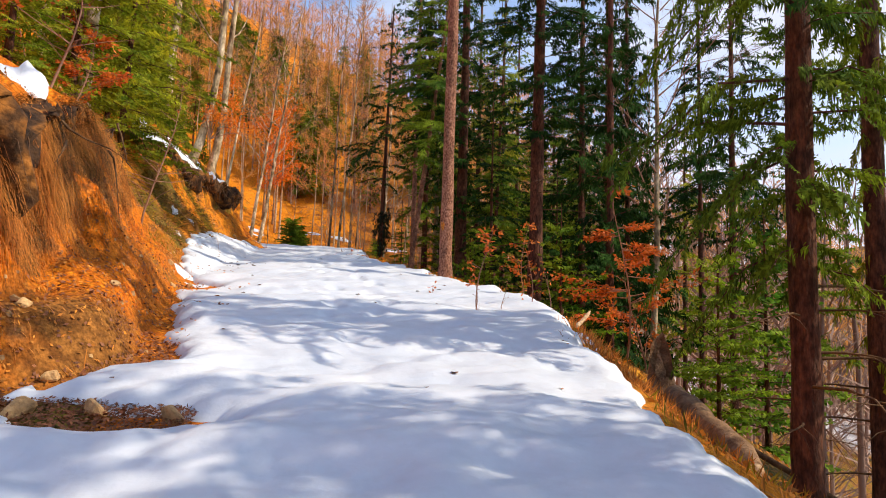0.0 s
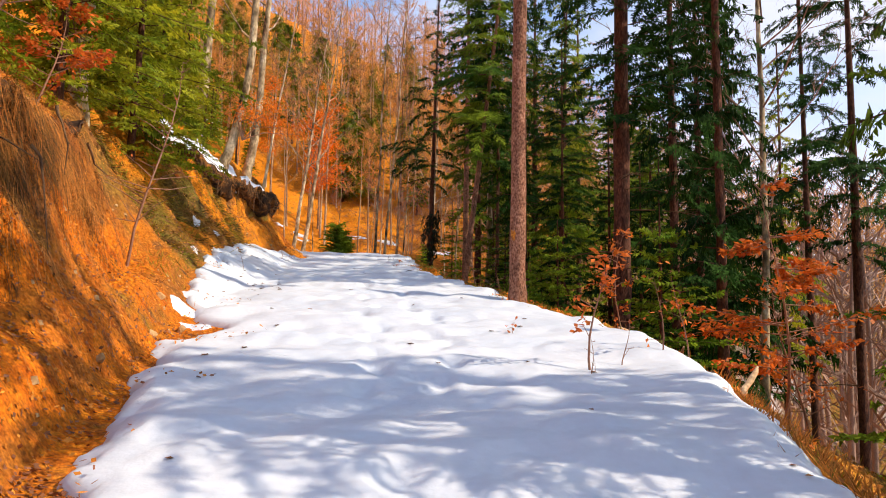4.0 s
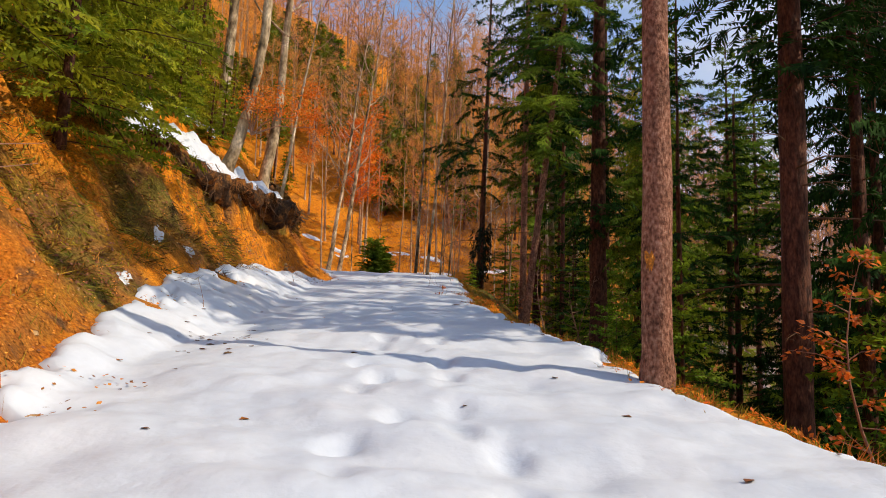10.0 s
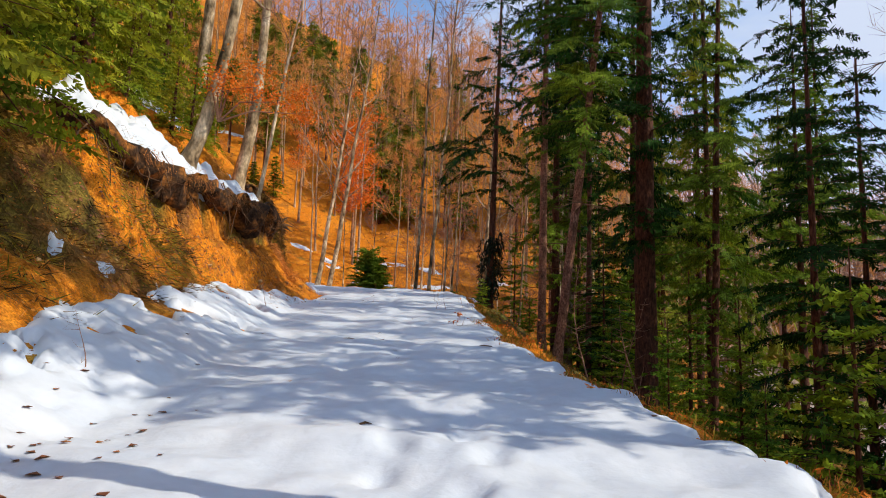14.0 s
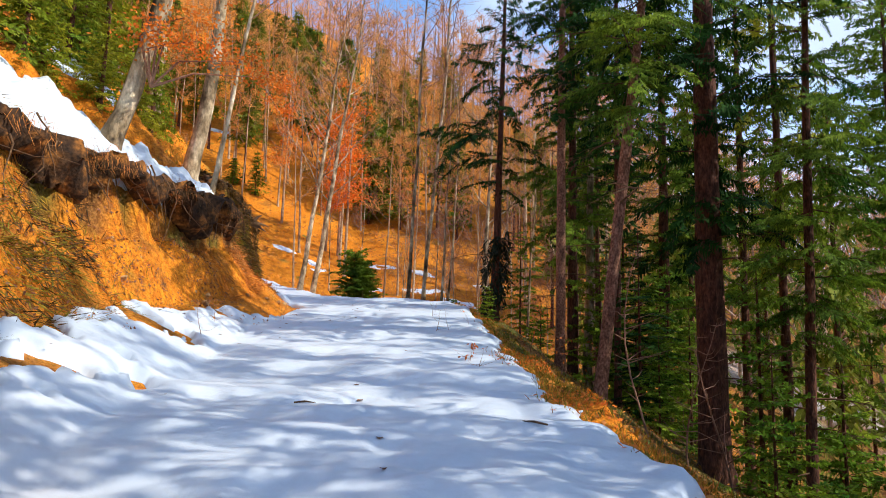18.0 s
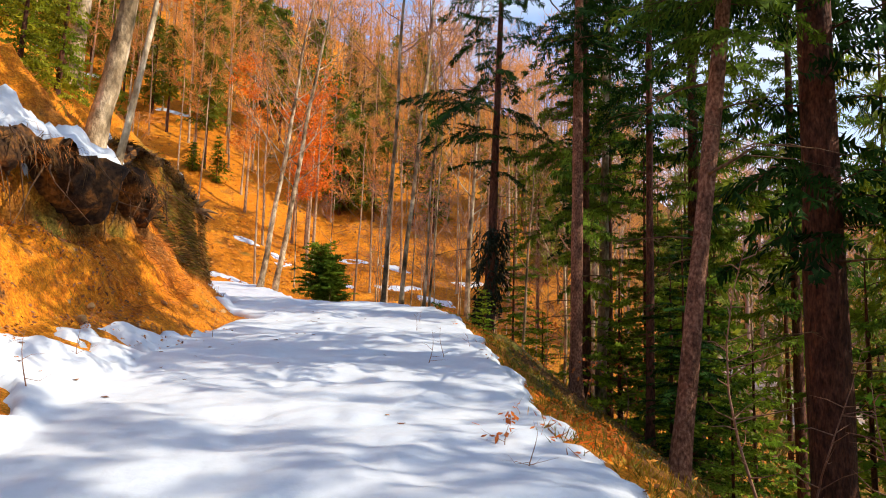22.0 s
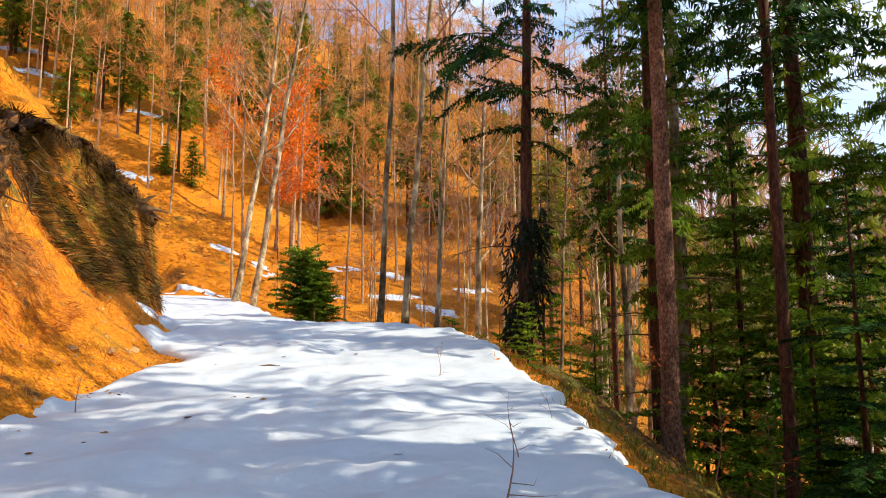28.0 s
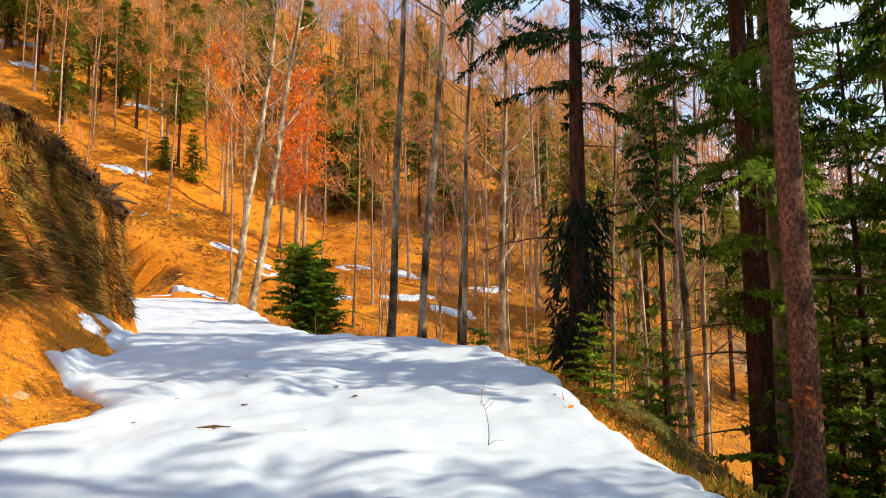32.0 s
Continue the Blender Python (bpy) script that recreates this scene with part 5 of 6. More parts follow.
def overhang(name, y0, y1, out, thick, seed, label):
    """A lip of rooted turf that juts out over the cut face."""
    n, m = int((y1 - y0) / 0.08), 14
    ys_ = np.linspace(y0, y1, n)
    lx = lip_x(ys_)
    ends = np.sin(np.pi * np.clip((ys_ - y0) / (y1 - y0), 0.02, 0.98)) ** 0.35
    v = []
    for i, yv in enumerate(ys_):
        top = float(road_z(yv) + bank(yv)[3]) + 0.06 if y0 > 20 else float(ground(np.array([lx[i] - 0.2]), np.array([yv]))[0]) - 0.12
        o = (out * (0.7 + 1.3 * fbm(np.array([yv * 0.9]), np.array([1.0]), 3, seed)[0])) * ends[i]
        th = (thick * (0.8 + 1.5 * fbm(np.array([yv * 1.0]), np.array([5.0]), 3, seed + 40)[0])) * ends[i] + 0.05
        prof = [(-1.0, 0.03), (-0.5, 0.07), (0.0, 0.04), (0.35, -0.02), (0.7, -0.1), (0.95, -0.28), (1.0, -0.5), (0.9, -0.75), (0.7, -0.95), (0.4, -1.0), (0.1, -0.95), (-0.2, -0.9), (-0.5, -0.9), (-0.9, -0.6)]
        for k, (a, b) in enumerate(prof):
            w = [(0.3 * fbm(np.array([yv * 2.6]), np.array([k * 0.6 + 7.0 * c]), 4, seed + 3 + 11 * c)[0] + 0.16 * vnoise(np.array([yv * 8.0]), np.array([k * 1.3]), seed + 8 + c)[0]) * (0.12 if k < 4 else 1.0) * (1.0 if y0 > 20 else 0.55) for c in range(3)]
            v.append((lx[i] + (a * o if a > 0 else a * 0.8) + w[0], yv + 0.5 * w[1], top + b * th + w[2]))
    f = []
    for i in range(n - 1):
        for k in range(m):
            q = (k + 1) % m
            f.append((i * m + k, i * m + q, (i + 1) * m + q, (i + 1) * m + k))
    ob = new(name, np_mesh(name, np.array(v), np.array(f), TURF, True))
    return tagged(ob, label, "turf")


over_a = overhang("turf_overhang", 2.0, 13.2, 0.34, 0.42, 7, "undercut turf lip with dead grass hanging over the earth bank")
over_b = overhang("turf_overhang", 23.4, 36.2, 0.55, 0.6, 9, "dark undercut turf and root mat overhanging the cut bank")


def hanging_grass(parent, y0, y1, count, long, seed, mat, out=0.3):
    rng = np.random.default_rng(seed)
    yv = rng.uniform(y0, y1, count)
    clump = vnoise(yv * 1.4, yv * 0, seed) + 0.6 * vnoise(yv * 5.0, yv * 0, seed + 1)
    keep = clump > 0.08
    yv = yv[keep]
    x = lip_x(yv) + rng.uniform(-0.3, 1, len(yv)) * out
    z = road_z(yv) + bank(yv)[3] + rng.uniform(-0.25, 0.1, len(yv))
    o = np.stack([x, yv, z], 1)
    ln = long * rng.uniform(0.35, 1.15, len(yv))
    s = Soup()
    d1 = np.stack([rng.uniform(0.2, 0.9, len(yv)), rng.normal(0, 0.6, len(yv)), rng.uniform(-0.7, 0.12, len(yv))], 1)
    d1 /= np.linalg.norm(d1, axis=1)[:, None]
    p1 = o + d1 * (ln * 0.3)[:, None]
    d2 = np.stack([rng.normal(0.15, 0.25, len(yv)), rng.normal(0, 0.35, len(yv)), -rng.uniform(0.5, 1.0, len(yv))], 1)
    p2 = p1 + d2 * (ln * 0.7)[:, None]
    w = np.array([0.0, 0.008, 0.0])
    v = np.stack([o - w, o + w, p1 + w, p1 - w, p1 - w, p1 + w, p2 + w * 0.2, p2 - w * 0.2], 1).reshape(-1, 3)
    s.add(v, np.arange(len(v)).reshape(-1, 4))
    ob = part("hanging_grass", s.mesh("hanging_grass", mat), parent, "straw-coloured dead grass hanging in tufts")
    return tagged(ob, kind="stuff")


over_c = overhang("turf_overhang", 36.6, 48.2, 0.18, 0.22, 15, "grassy turf edge over the end of the bank")
hanging_grass(over_c, 36.8, 48.2, 3600, 0.5, 13, STRAW, 0.25)


def hanging_tussocks(parent, y0, y1, count, per, seed, mat, label, down=0.0, longest=0.85):
    """Mops of limp dead grass that fall in curtains over the cut face."""
    rng = np.random.default_rng(seed)
    s = Soup()
    for yc in rng.uniform(y0, y1, count):
        wide, fall, low = rng.uniform(0.10, 0.28), rng.uniform(0.4, 1.0) * longest, rng.uniform(0, down)
        yv = yc + rng.normal(0, wide, per)
        x0 = lip_x(yv) + low + rng.uniform(-0.25, 0.12, per)
        p = np.stack([x0, yv, ground(x0, yv) - rng.uniform(0.0, 0.12, per)], 1)
        d = np.stack([rng.uniform(0.35, 1.0, per), rng.normal(0, 0.35, per), rng.uniform(-0.1, 0.5, per)], 1)
        ln = fall * rng.uniform(0.5, 1.1, per)
        w = np.array([0.0, 0.0055, 0.0])
        rows_ = [p]
        for k in range(4):
            p = p + d * (ln * (0.16, 0.24, 0.3, 0.35)[k])[:, None]
            d = d * (0.62, 0.8, 0.9) + rng.normal(0, 0.13, (per, 3)) - np.array([0, 0, (0.75, 0.55, 0.35, 0.2)[k]])
            rows_.append(p)
        for k in range(4):
            v = np.stack([rows_[k] - w * (1 - 0.2 * k), rows_[k] + w * (1 - 0.2 * k), rows_[k + 1] + w * (0.8 - 0.2 * k), rows_[k + 1] - w * (0.8 - 0.2 * k)], 1).reshape(-1, 3)
            s.add(v, np.arange(len(v)).reshape(-1, 4))
    return tagged(part("hanging_grass", s.mesh("hanging_grass", mat), parent, label), kind="stuff")


hanging_tussocks(over_a, 4.0, 13.2, 62, 190, 3, GRASS, "rust-coloured dead grass hanging in mops", 0.1)
hanging_tussocks(over_a, 4.0, 13.2, 46, 150, 31, STRAW, "dark brown dead grass hanging in mops", 0.2)
hanging_tussocks(over_a, 4.0, 13.2, 70, 90, 32, GRASS, "rust-coloured grass tufts on the cut face", 1.0, 0.4)
hanging_tussocks(over_a, 4.0, 13.2, 40, 90, 33, STRAW, "dark brown grass tufts on the cut face", 1.0, 0.4)
hanging_grass(over_b, 24.0, 36.4, 1500, 0.42, 4, STRAW, 0.6)
hanging_grass(over_b, 24.0, 36.3, 1700, 0.34, 5, GRASS, 0.65)


def face_straw(name, label, y0, y1, count, long, seed, mat, low=0.0, high=1.0, thin=-0.2, wide=0.014):
    """Dead grass lying down the steep face in combed tufts."""
    rng = np.random.default_rng(seed)
    yv, q = rng.uniform(y0, y1, count), rng.uniform(low, high, count)
    apron, _, _, _, reach = bank(yv)
    x = toe(yv) - apron * 0.8 - (reach + 0.5) * q
    ok = fbm(x * 0.9, yv * 0.9, 3, seed) + 0.4 * fbm(yv * 4, x * 1.2, 2, seed + 1) > thin
    x, yv = x[ok], yv[ok]
    n = len(x)
    o = np.stack([x, yv, ground(x, yv) + 0.01], 1)
    e = 0.12
    g = np.stack([(ground(x + e, yv) - ground(x - e, yv)) / (2 * e), (ground(x, yv + e) - ground(x, yv - e)) / (2 * e), np.zeros(n)], 1)
    s_ = np.linalg.norm(g, axis=1)[:, None] + 1e-6
    down = np.concatenate([-g[:, :2] / s_, -s_], 1)
    down /= np.linalg.norm(down, axis=1)[:, None]
    nr = np.concatenate([-g[:, :2], np.ones((n, 1))], 1)
    nr /= np.linalg.norm(nr, axis=1)[:, None]
    sway = fbm(x * 1.5, yv * 1.5, 2, seed + 5)[:, None] * np.cross(down, nr)
    dd = down + nr * rng.uniform(0.05, 0.55, n)[:, None] + 1.2 * sway + rng.normal(0, 0.42, (n, 3))
    s = Soup()
    s.blades(o, dd, nr + rng.normal(0, 0.4, (n, 3)), long * rng.uniform(0.4, 1.2, n), rng.uniform(0.6, 1.4, n) * wide, 0.3)
    return tagged(new(name, s.mesh(name, mat)), label, "grass", kind="stuff")


face_straw("bank_grass", "dark brown and olive dead grass combed down the mound", 38.0, 48.6, 30000, 0.36, 301, STRAW, 0.12, 1.15, -0.12, 0.026)
face_straw("bank_grass", "olive grass and low growth on the mound", 38.0, 48.6, 9000, 0.32, 306, MOSS, 0.05, 1.1, 0.0, 0.024)
face_straw("bank_grass", "brown dead grass and roots along the undercut bank", 27.0, 38.5, 4000, 0.28, 302, STRAW, 0.8, 1.05, 0.05)
face_straw("bank_grass", "straw and brown tufts on the shaded earth bank", 17.5, 28.0, 11000, 0.3, 303, STRAW, 0.05, 1.2, 0.0, 0.016)
face_straw("bank_grass", "olive green grass tufts on the shaded earth bank", 17.0, 28.0, 12000, 0.3, 304, MOSS, 0.0, 1.2, 0.0, 0.016)
face_straw("bank_grass", "orange dry grass on the sunlit earth bank", 30.0, 45.0, 9000, 0.24, 305, GRASS, 0.0, 0.8, 0.1)


def hanging_roots(parent, y0, y1, count, seed):
    rng = np.random.default_rng(seed)
    for i in range(count):
        yv = rng.uniform(y0, y1)
        lx = float(lip_x(np.array([yv]))[0])
        z = gz(lx - 0.5, yv) - rng.uniform(0.3, 0.6)
        ln = rng.uniform(0.35, 1.1)
        p = np.array([lx + rng.uniform(0.0, 0.55), yv, z])
        pts = [p]
        d = np.array([rng.uniform(-0.1, 0.6), rng.normal(0, 0.5), -0.6])
        for k in range(4):
            pts.append(pts[-1] + d * ln / 4)
            d = d + rng.normal(0, 0.35, 3) - UP * 0.15
        s = Soup()
        s.tube(pts, np.linspace(0.013, 0.002, 5) * rng.uniform(0.5, 1.5), 5)
        part("root", s.mesh("root", ROOT, True), parent)


hanging_roots(over_b, 23.0, 36.5, 90, 5)
hanging_roots(over_a, 3.0, 12.5, 16, 6)

# stub of a root plate at the end of the mound
rr = np.random.default_rng(8)
stub_x = float(lip_x(np.array(46.0))) + 0.1
stub = thing("root_plate", stub_x, 46.0, "dark broken root plate at the end of the bank", "root")
for k in range(9):
    d = rr.normal(0, 0.45, 3) + (0.35, 0.3, 0.1)
    s = Soup()
    s.tube([np.zeros(3), d * 0.4, d * 0.7 + (0, 0, -0.1)], [0.10, 0.06, 0.01], 6)
    part("root", s.mesh("root", ROOT, True), stub)


# grass tufts, leaf litter and stones
def scatter_blades(name, label, cat, seed, count, box, mat, length, width, flat=False, keep=None, lift=0.0, mid=0.42):
    rng = np.random.default_rng(seed)
    x, y = surface_points(rng, count, *box)
    if keep is not None:
        ok = keep(x, y)
        x, y = x[ok], y[ok]
    o = np.stack([x, y, ground(x, y) + lift + (rng.uniform(0.005, 0.03, len(x)) if flat else 0)], 1)
    n = len(x)
    if flat:
        d = np.stack([rng.normal(0, 1, n), rng.normal(0, 1, n), rng.normal(0, 0.25, n)], 1)
        e = 0.05
        gxn, gyn = (ground(x + e, y) - ground(x - e, y)) / (2 * e), (ground(x, y + e) - ground(x, y - e)) / (2 * e)
        nr = np.stack([-gxn, -gyn, np.ones(n)], 1)
        nr /= np.linalg.norm(nr, axis=1)[:, None]
        d = d - nr * (d * nr).sum(1)[:, None] + nr * rng.uniform(-0.1, 0.45, n)[:, None]
        nr = nr + rng.normal(0, 0.35, (n, 3))
    else:
        d = np.stack([rng.normal(0, 0.5, n), rng.normal(0, 0.5, n), rng.uniform(0.5, 1.2, n)], 1)
        nr = rng.normal(0, 1, (n, 3))
    s = Soup()
    s.blades(o, d, nr, rng.uniform(*length, n), rng.uniform(*width, n), mid)
    return tagged(new(name, s.mesh(name, mat)), label, cat, kind="stuff")


def off_snow_left(x, y):
    l, _ = snow_sides(y)
    return x < l - 0.03


def off_snow_right(x, y):
    _, r = snow_sides(y)
    return x > r + 0.03


scatter_blades("leaf_litter", "ochre and orange fallen beech leaves over the bank", "leaves", 21, 42000, (-8.5, -1.2, 3, 44), LITTER, (0.025, 0.055), (0.014, 0.030), True, off_snow_left, 0.0, 0.5)
scatter_blades("leaf_litter", "orange fallen beech leaves over the outer slope", "leaves", 22, 16000, (0.3, 9, -2, 48), LITTER, (0.05, 0.10), (0.03, 0.055), True, off_snow_right, 0.0, 0.5)
scatter_blades("leaf_litter", "orange leaf litter over the far hillside", "leaves", 23, 13000, (-40, 22, 58, 110), LITTER, (0.2, 0.4), (0.12, 0.2), True, lambda x, y: (x > edge(y) + 1.0) | (x < toe(y) - 1), 0.0, 0.5)
scatter_blades("dead_grass", "yellowed dead grass along the outer edge of the track", "grass", 24, 14000, (0.2, 4.5, 3, 44), GRASS, (0.06, 0.17), (0.006, 0.014), False,
               lambda x, y: off_snow_right(x, y) & (x < edge(y) + 1.4) & (fbm(x * 0.8, y * 0.8, 3, 91) > -0.05))
scatter_blades("verge_grass", "dense yellow-green grass and moss on the verge", "grass", 28, 34000, (0.2, 3.6, 12, 42), MOSS, (0.04, 0.13), (0.006, 0.016), False,
               lambda x, y: off_snow_right(x, y) & (x < edge(y) + 1.5))
scatter_blades("leaf_litter", "dark brown wet leaves at the foot of the bank", "leaves", 29, 3000, (-3.6, -1.3, 4.5, 12), DEADLEAF, (0.03, 0.055), (0.02, 0.035), True, lambda x, y: off_snow_left(x, y) & (x > toe(y) - 1.0), 0.0, 0.5)
scatter_blades("dead_grass", "orange dry grass by the stump and log", "grass", 36, 5000, (2.4, 4.6, 6, 14), GRASS, (0.10, 0.26), (0.006, 0.014), False, lambda x, y: off_snow_right(x, y) & (x < edge(y) + 1.1))
scatter_blades("leaf_litter", "brown leaves on the melted ledge", "leaves", 37, 5000, (-2.5, -0.85, 4.25, 5.2), DEADLEAF, (0.02, 0.045), (0.012, 0.024), True, None, 0.0, 0.5)
scatter_blades("moss_tufts", "olive moss and grass tufts on the outer slope", "moss", 25, 16000, (0.2, 7.5, 3, 46), MOSS, (0.06, 0.16), (0.008, 0.02), False,
               lambda x, y: off_snow_right(x, y) & (fbm(x * 0.7, y * 0.7, 3, 92) > 0.0))
scatter_blades("grass_tufts", "straw and green grass tufts on the bank", "grass", 26, 12000, (-8, -1.5, 4, 44), GRASS, (0.08, 0.26), (0.005, 0.012), False,
               lambda x, y: off_snow_left(x, y) & (fbm(x * 0.9, y * 0.9, 3, 93) > 0.08))
scatter_blades("green_tufts", "green grass tufts on the shaded bank", "grass", 27, 5000, (-7, -2.5, 14, 32), MOSS, (0.08, 0.24), (0.006, 0.014), False,
               lambda x, y: off_snow_left(x, y) & (fbm(x * 0.8, y * 0.8, 3, 94) > 0.12))

scatter_blades("green_tufts", "yellow-green grass and low growth above the bank", "grass", 127, 9000, (-14, -6.2, 18, 44), MOSS, (0.12, 0.34), (0.012, 0.03), False,
               lambda x, y: (x < lip_x(y) - 1.2) & (fbm(x * 0.6, y * 0.6, 3, 194) > 0.0))
scatter_blades("leaf_litter", "bright orange and red leaves along the outer snow edge", "leaves", 35, 22000, (0.2, 3.4, 14, 42), LEAF_BRIGHT, (0.04, 0.08), (0.025, 0.045), True,
               lambda x, y: off_snow_right(x, y) & (x < edge(y) + 0.9) & (fbm(x * 1.1, y * 1.1, 3, 96) > 0.05), 0.02, 0.5)


scatter_blades("leaf_litter", "dark brown leaf litter and needles over the shaded bank", "leaves", 51, 12000, (-6.5, -2.6, 17, 34), DEADLEAF, (0.04, 0.09), (0.02, 0.045), True,
               lambda x, y: off_snow_left(x, y) & (fbm(x * 0.7, y * 0.7, 3, 152) > -0.05), 0.0, 0.5)
scatter_blades("leaf_litter", "wet brown litter fallen from the start of the bank", "leaves", 52, 5000, (-2.4, -0.9, 5.6, 9.5), DEADLEAF, (0.02, 0.05), (0.012, 0.03), True,
               lambda x, y: off_snow_left(x, y) & (x > -2.0 + 0.12 * (y - 6) + 0.5 * fbm(x * 1.5, y * 1.5, 3, 153)), 0.01, 0.5)
scatter_blades("brushwood", "tangle of thin brown twigs and bramble in the gully", "brush", 53, 7000, (-6, 16, 46, 78), TWIG, (0.4, 1.3), (0.012, 0.03), False,
               lambda x, y: (x > edge(y) + 0.8) & (fbm(x * 0.3, y * 0.3, 3, 154) > -0.05))


def snow_rim(x, y):
    _, r = snow_sides(y)
    return (x > r - 0.28) & (x < r + 0.25) & (fbm(x * 1.3, y * 1.3, 3, 99) > 0.10)


def snow_foot(x, y):
    l, _ = snow_sides(y)
    return (x > l - 0.1) & (x < l + 0.25 + 1.3 * np.maximum(fbm(x * 0.7, y * 0.7, 3, 103) + 0.2, 0)) & (fbm(x * 1.6, y * 1.6, 3, 104) > 0.12)


scatter_blades("leaf_litter", "fallen leaves and crumbs of earth on the snow at the bank foot", "leaves", 41, 7000, (-5.4, -1.4, 6, 36), LITTER, (0.03, 0.065), (0.02, 0.04), True, snow_foot, 0.10, 0.5)
scatter_blades("leaf_litter", "dark wet leaves on the snow at the bank foot", "leaves", 42, 3000, (-5.4, -1.4, 6, 36), DEADLEAF, (0.03, 0.065), (0.02, 0.04), True, snow_foot, 0.10, 0.5)
scatter_blades("rim_grass", "dry grass tufts poking through the melting snow edge", "grass", 38, 8000, (0.2, 3.4, 4, 42), GRASS, (0.07, 0.2), (0.006, 0.012), False, snow_rim, 0.04)
scatter_blades("rim_grass", "green grass tufts poking through the melting snow edge", "grass", 39, 6000, (0.2, 3.4, 12, 42), MOSS, (0.06, 0.18), (0.007, 0.014), False, snow_rim, 0.04)
scatter_blades("leaf_litter", "red and brown leaves lying on the melting snow edge", "leaves", 40, 5000, (0.2, 3.4, 4, 42), LEAF_BRIGHT, (0.04, 0.08), (0.025, 0.045), True, snow_rim, 0.09, 0.5)


def rock_mesh(seed, size, flat=0.6):
    """A broken stone with flat faces and softened arrises."""
    rng = np.random.default_rng(seed)
    bm = bmesh.new()
    for q in rng.normal(0, 1, (11, 3)):
        q = q / np.linalg.norm(q) * rng.uniform(0.8, 1.0)
        bm.verts.new(Vector(q * (size, size * 0.72, size * flat)))
    hull = bmesh.ops.convex_hull(bm, input=bm.verts)
    bmesh.ops.delete(bm, geom=list({g for g in hull["geom_interior"] + hull["geom_unused"] if isinstance(g, bmesh.types.BMVert)}), context="VERTS")
    bmesh.ops.bevel(bm, geom=list(bm.edges), offset=size * 0.06, segments=1, affect="EDGES")
    me = bpy.data.meshes.new("rock")
    bm.to_mesh(me)
    bm.free()
    me.materials.append(ROCK)
    return me


ROCKS = [rock_mesh(40 + i, 0.16, 0.6) for i in range(4)]
rk = random.Random(9)
for x, y, s in [(-1.86, 4.78, 1.0), (-1.44, 4.86, 0.85), (-0.95, 4.72, 0.8), (-2.3, 5.75, 0.6), (-2.42, 5.9, 0.45), (-1.98, 5.5, 0.7), (-1.72, 5.42, 0.3), (-2.35, 9.3, 0.6), (-2.2, 7.4, 0.5), (-2.6, 11.2, 0.7), (-2.55, 12.0, 0.8), (-2.7, 13.9, 0.8), (-3.0, 12.6, 0.7), (-4.9, 30.6, 0.9), (-5.1, 31.2, 0.8), (-4.9, 33.6, 0.7), (-4.6, 35.6, 0.8), (-4.75, 34.9, 0.6), (-5.3, 27.8, 0.7), (-4.6, 36.4, 0.7)]:
    ob = new("rock", ROCKS[rk.randrange(4)])
    ob.matrix_basis = Matrix.Translation((x, y, gz(x, y) + 0.05 * s)) @ Matrix.Rotation(rk.uniform(0, 6), 4, "Z") @ Matrix.Rotation(rk.uniform(-0.4, 0.4), 4, "X") @ Matrix.Scale(s, 4)
    tagged(ob, "ochre-brown broken rock lying at the foot of the bank", "rock", "rocks along the bank")
peb = Soup()
pr = np.random.default_rng(60)
for i in range(420):
    yv = pr.uniform(4, 44)
    x = float(toe(np.array(yv))) - pr.uniform(0.0, 2.2)
    if not off_snow_left(np.array([x]), np.array([yv]))[0]:
        continue
    c = np.array([x, yv, gz(x, yv)])
    r = pr.uniform(0.01, 0.032)
    q = np.array([(1, 1, -1), (-1, 1, -1), (-1, -1, -1), (1, -1, -1), (0.6, 0.6, 0.7), (-0.6, 0.6, 0.7), (-0.6, -0.6, 0.7), (0.6, -0.6, 0.7)]) * r * pr.uniform(0.6, 1.2, (8, 3))
    peb.add(c + q, [(4, 5, 6, 7), (0, 1, 5, 4), (1, 2, 6, 5), (2, 3, 7, 6), (3, 0, 4, 7)])
tagged(new("pebbles", peb.mesh("pebbles", ROCK)), "small pale stones in the ochre earth", "stones", kind="stuff")


# ---------------------------------------------------------------- logs, stumps and saplings
def log(name, a, b, r, label, seed, mat=LOG, cat="log"):
    rng = np.random.default_rng(seed)
    a, b = np.array(a, float), np.array(b, float)
    k = np.linspace(0, 1, 9)
    pts = a + np.outer(k, b - a) + rng.normal(0, r * 0.12, (9, 3))
    ob = thing(name, *a[:2], label, cat, z=a[2])
    s = Soup()
    rad = r * (1.0 - 0.35 * k) * rng.uniform(0.88, 1.1, 9)
    rad[0], rad[-1] = r * 0.9, r * 0.4
    s.tube(pts - a, rad, 12)
    part("trunk", s.mesh("trunk", mat, True), ob)
    for end, rr_, d in ((pts[0], rad[0], a - b), (pts[-1], rad[-1], b - a)):
        e = Soup()
        d = d / np.linalg.norm(d)
        e.tube([end - a - d * 0.02, end - a + d * 0.015, end - a + d * 0.02], [rr_ * 0.97, rr_ * 0.9, 0.001], 12)
        part("broken_end", e.mesh("broken_end", PALEWOOD, False), ob, "pale splintered wood")
    return ob


def on(x, y, up=0.0):
    return (x, y, gz(x, y) + up)


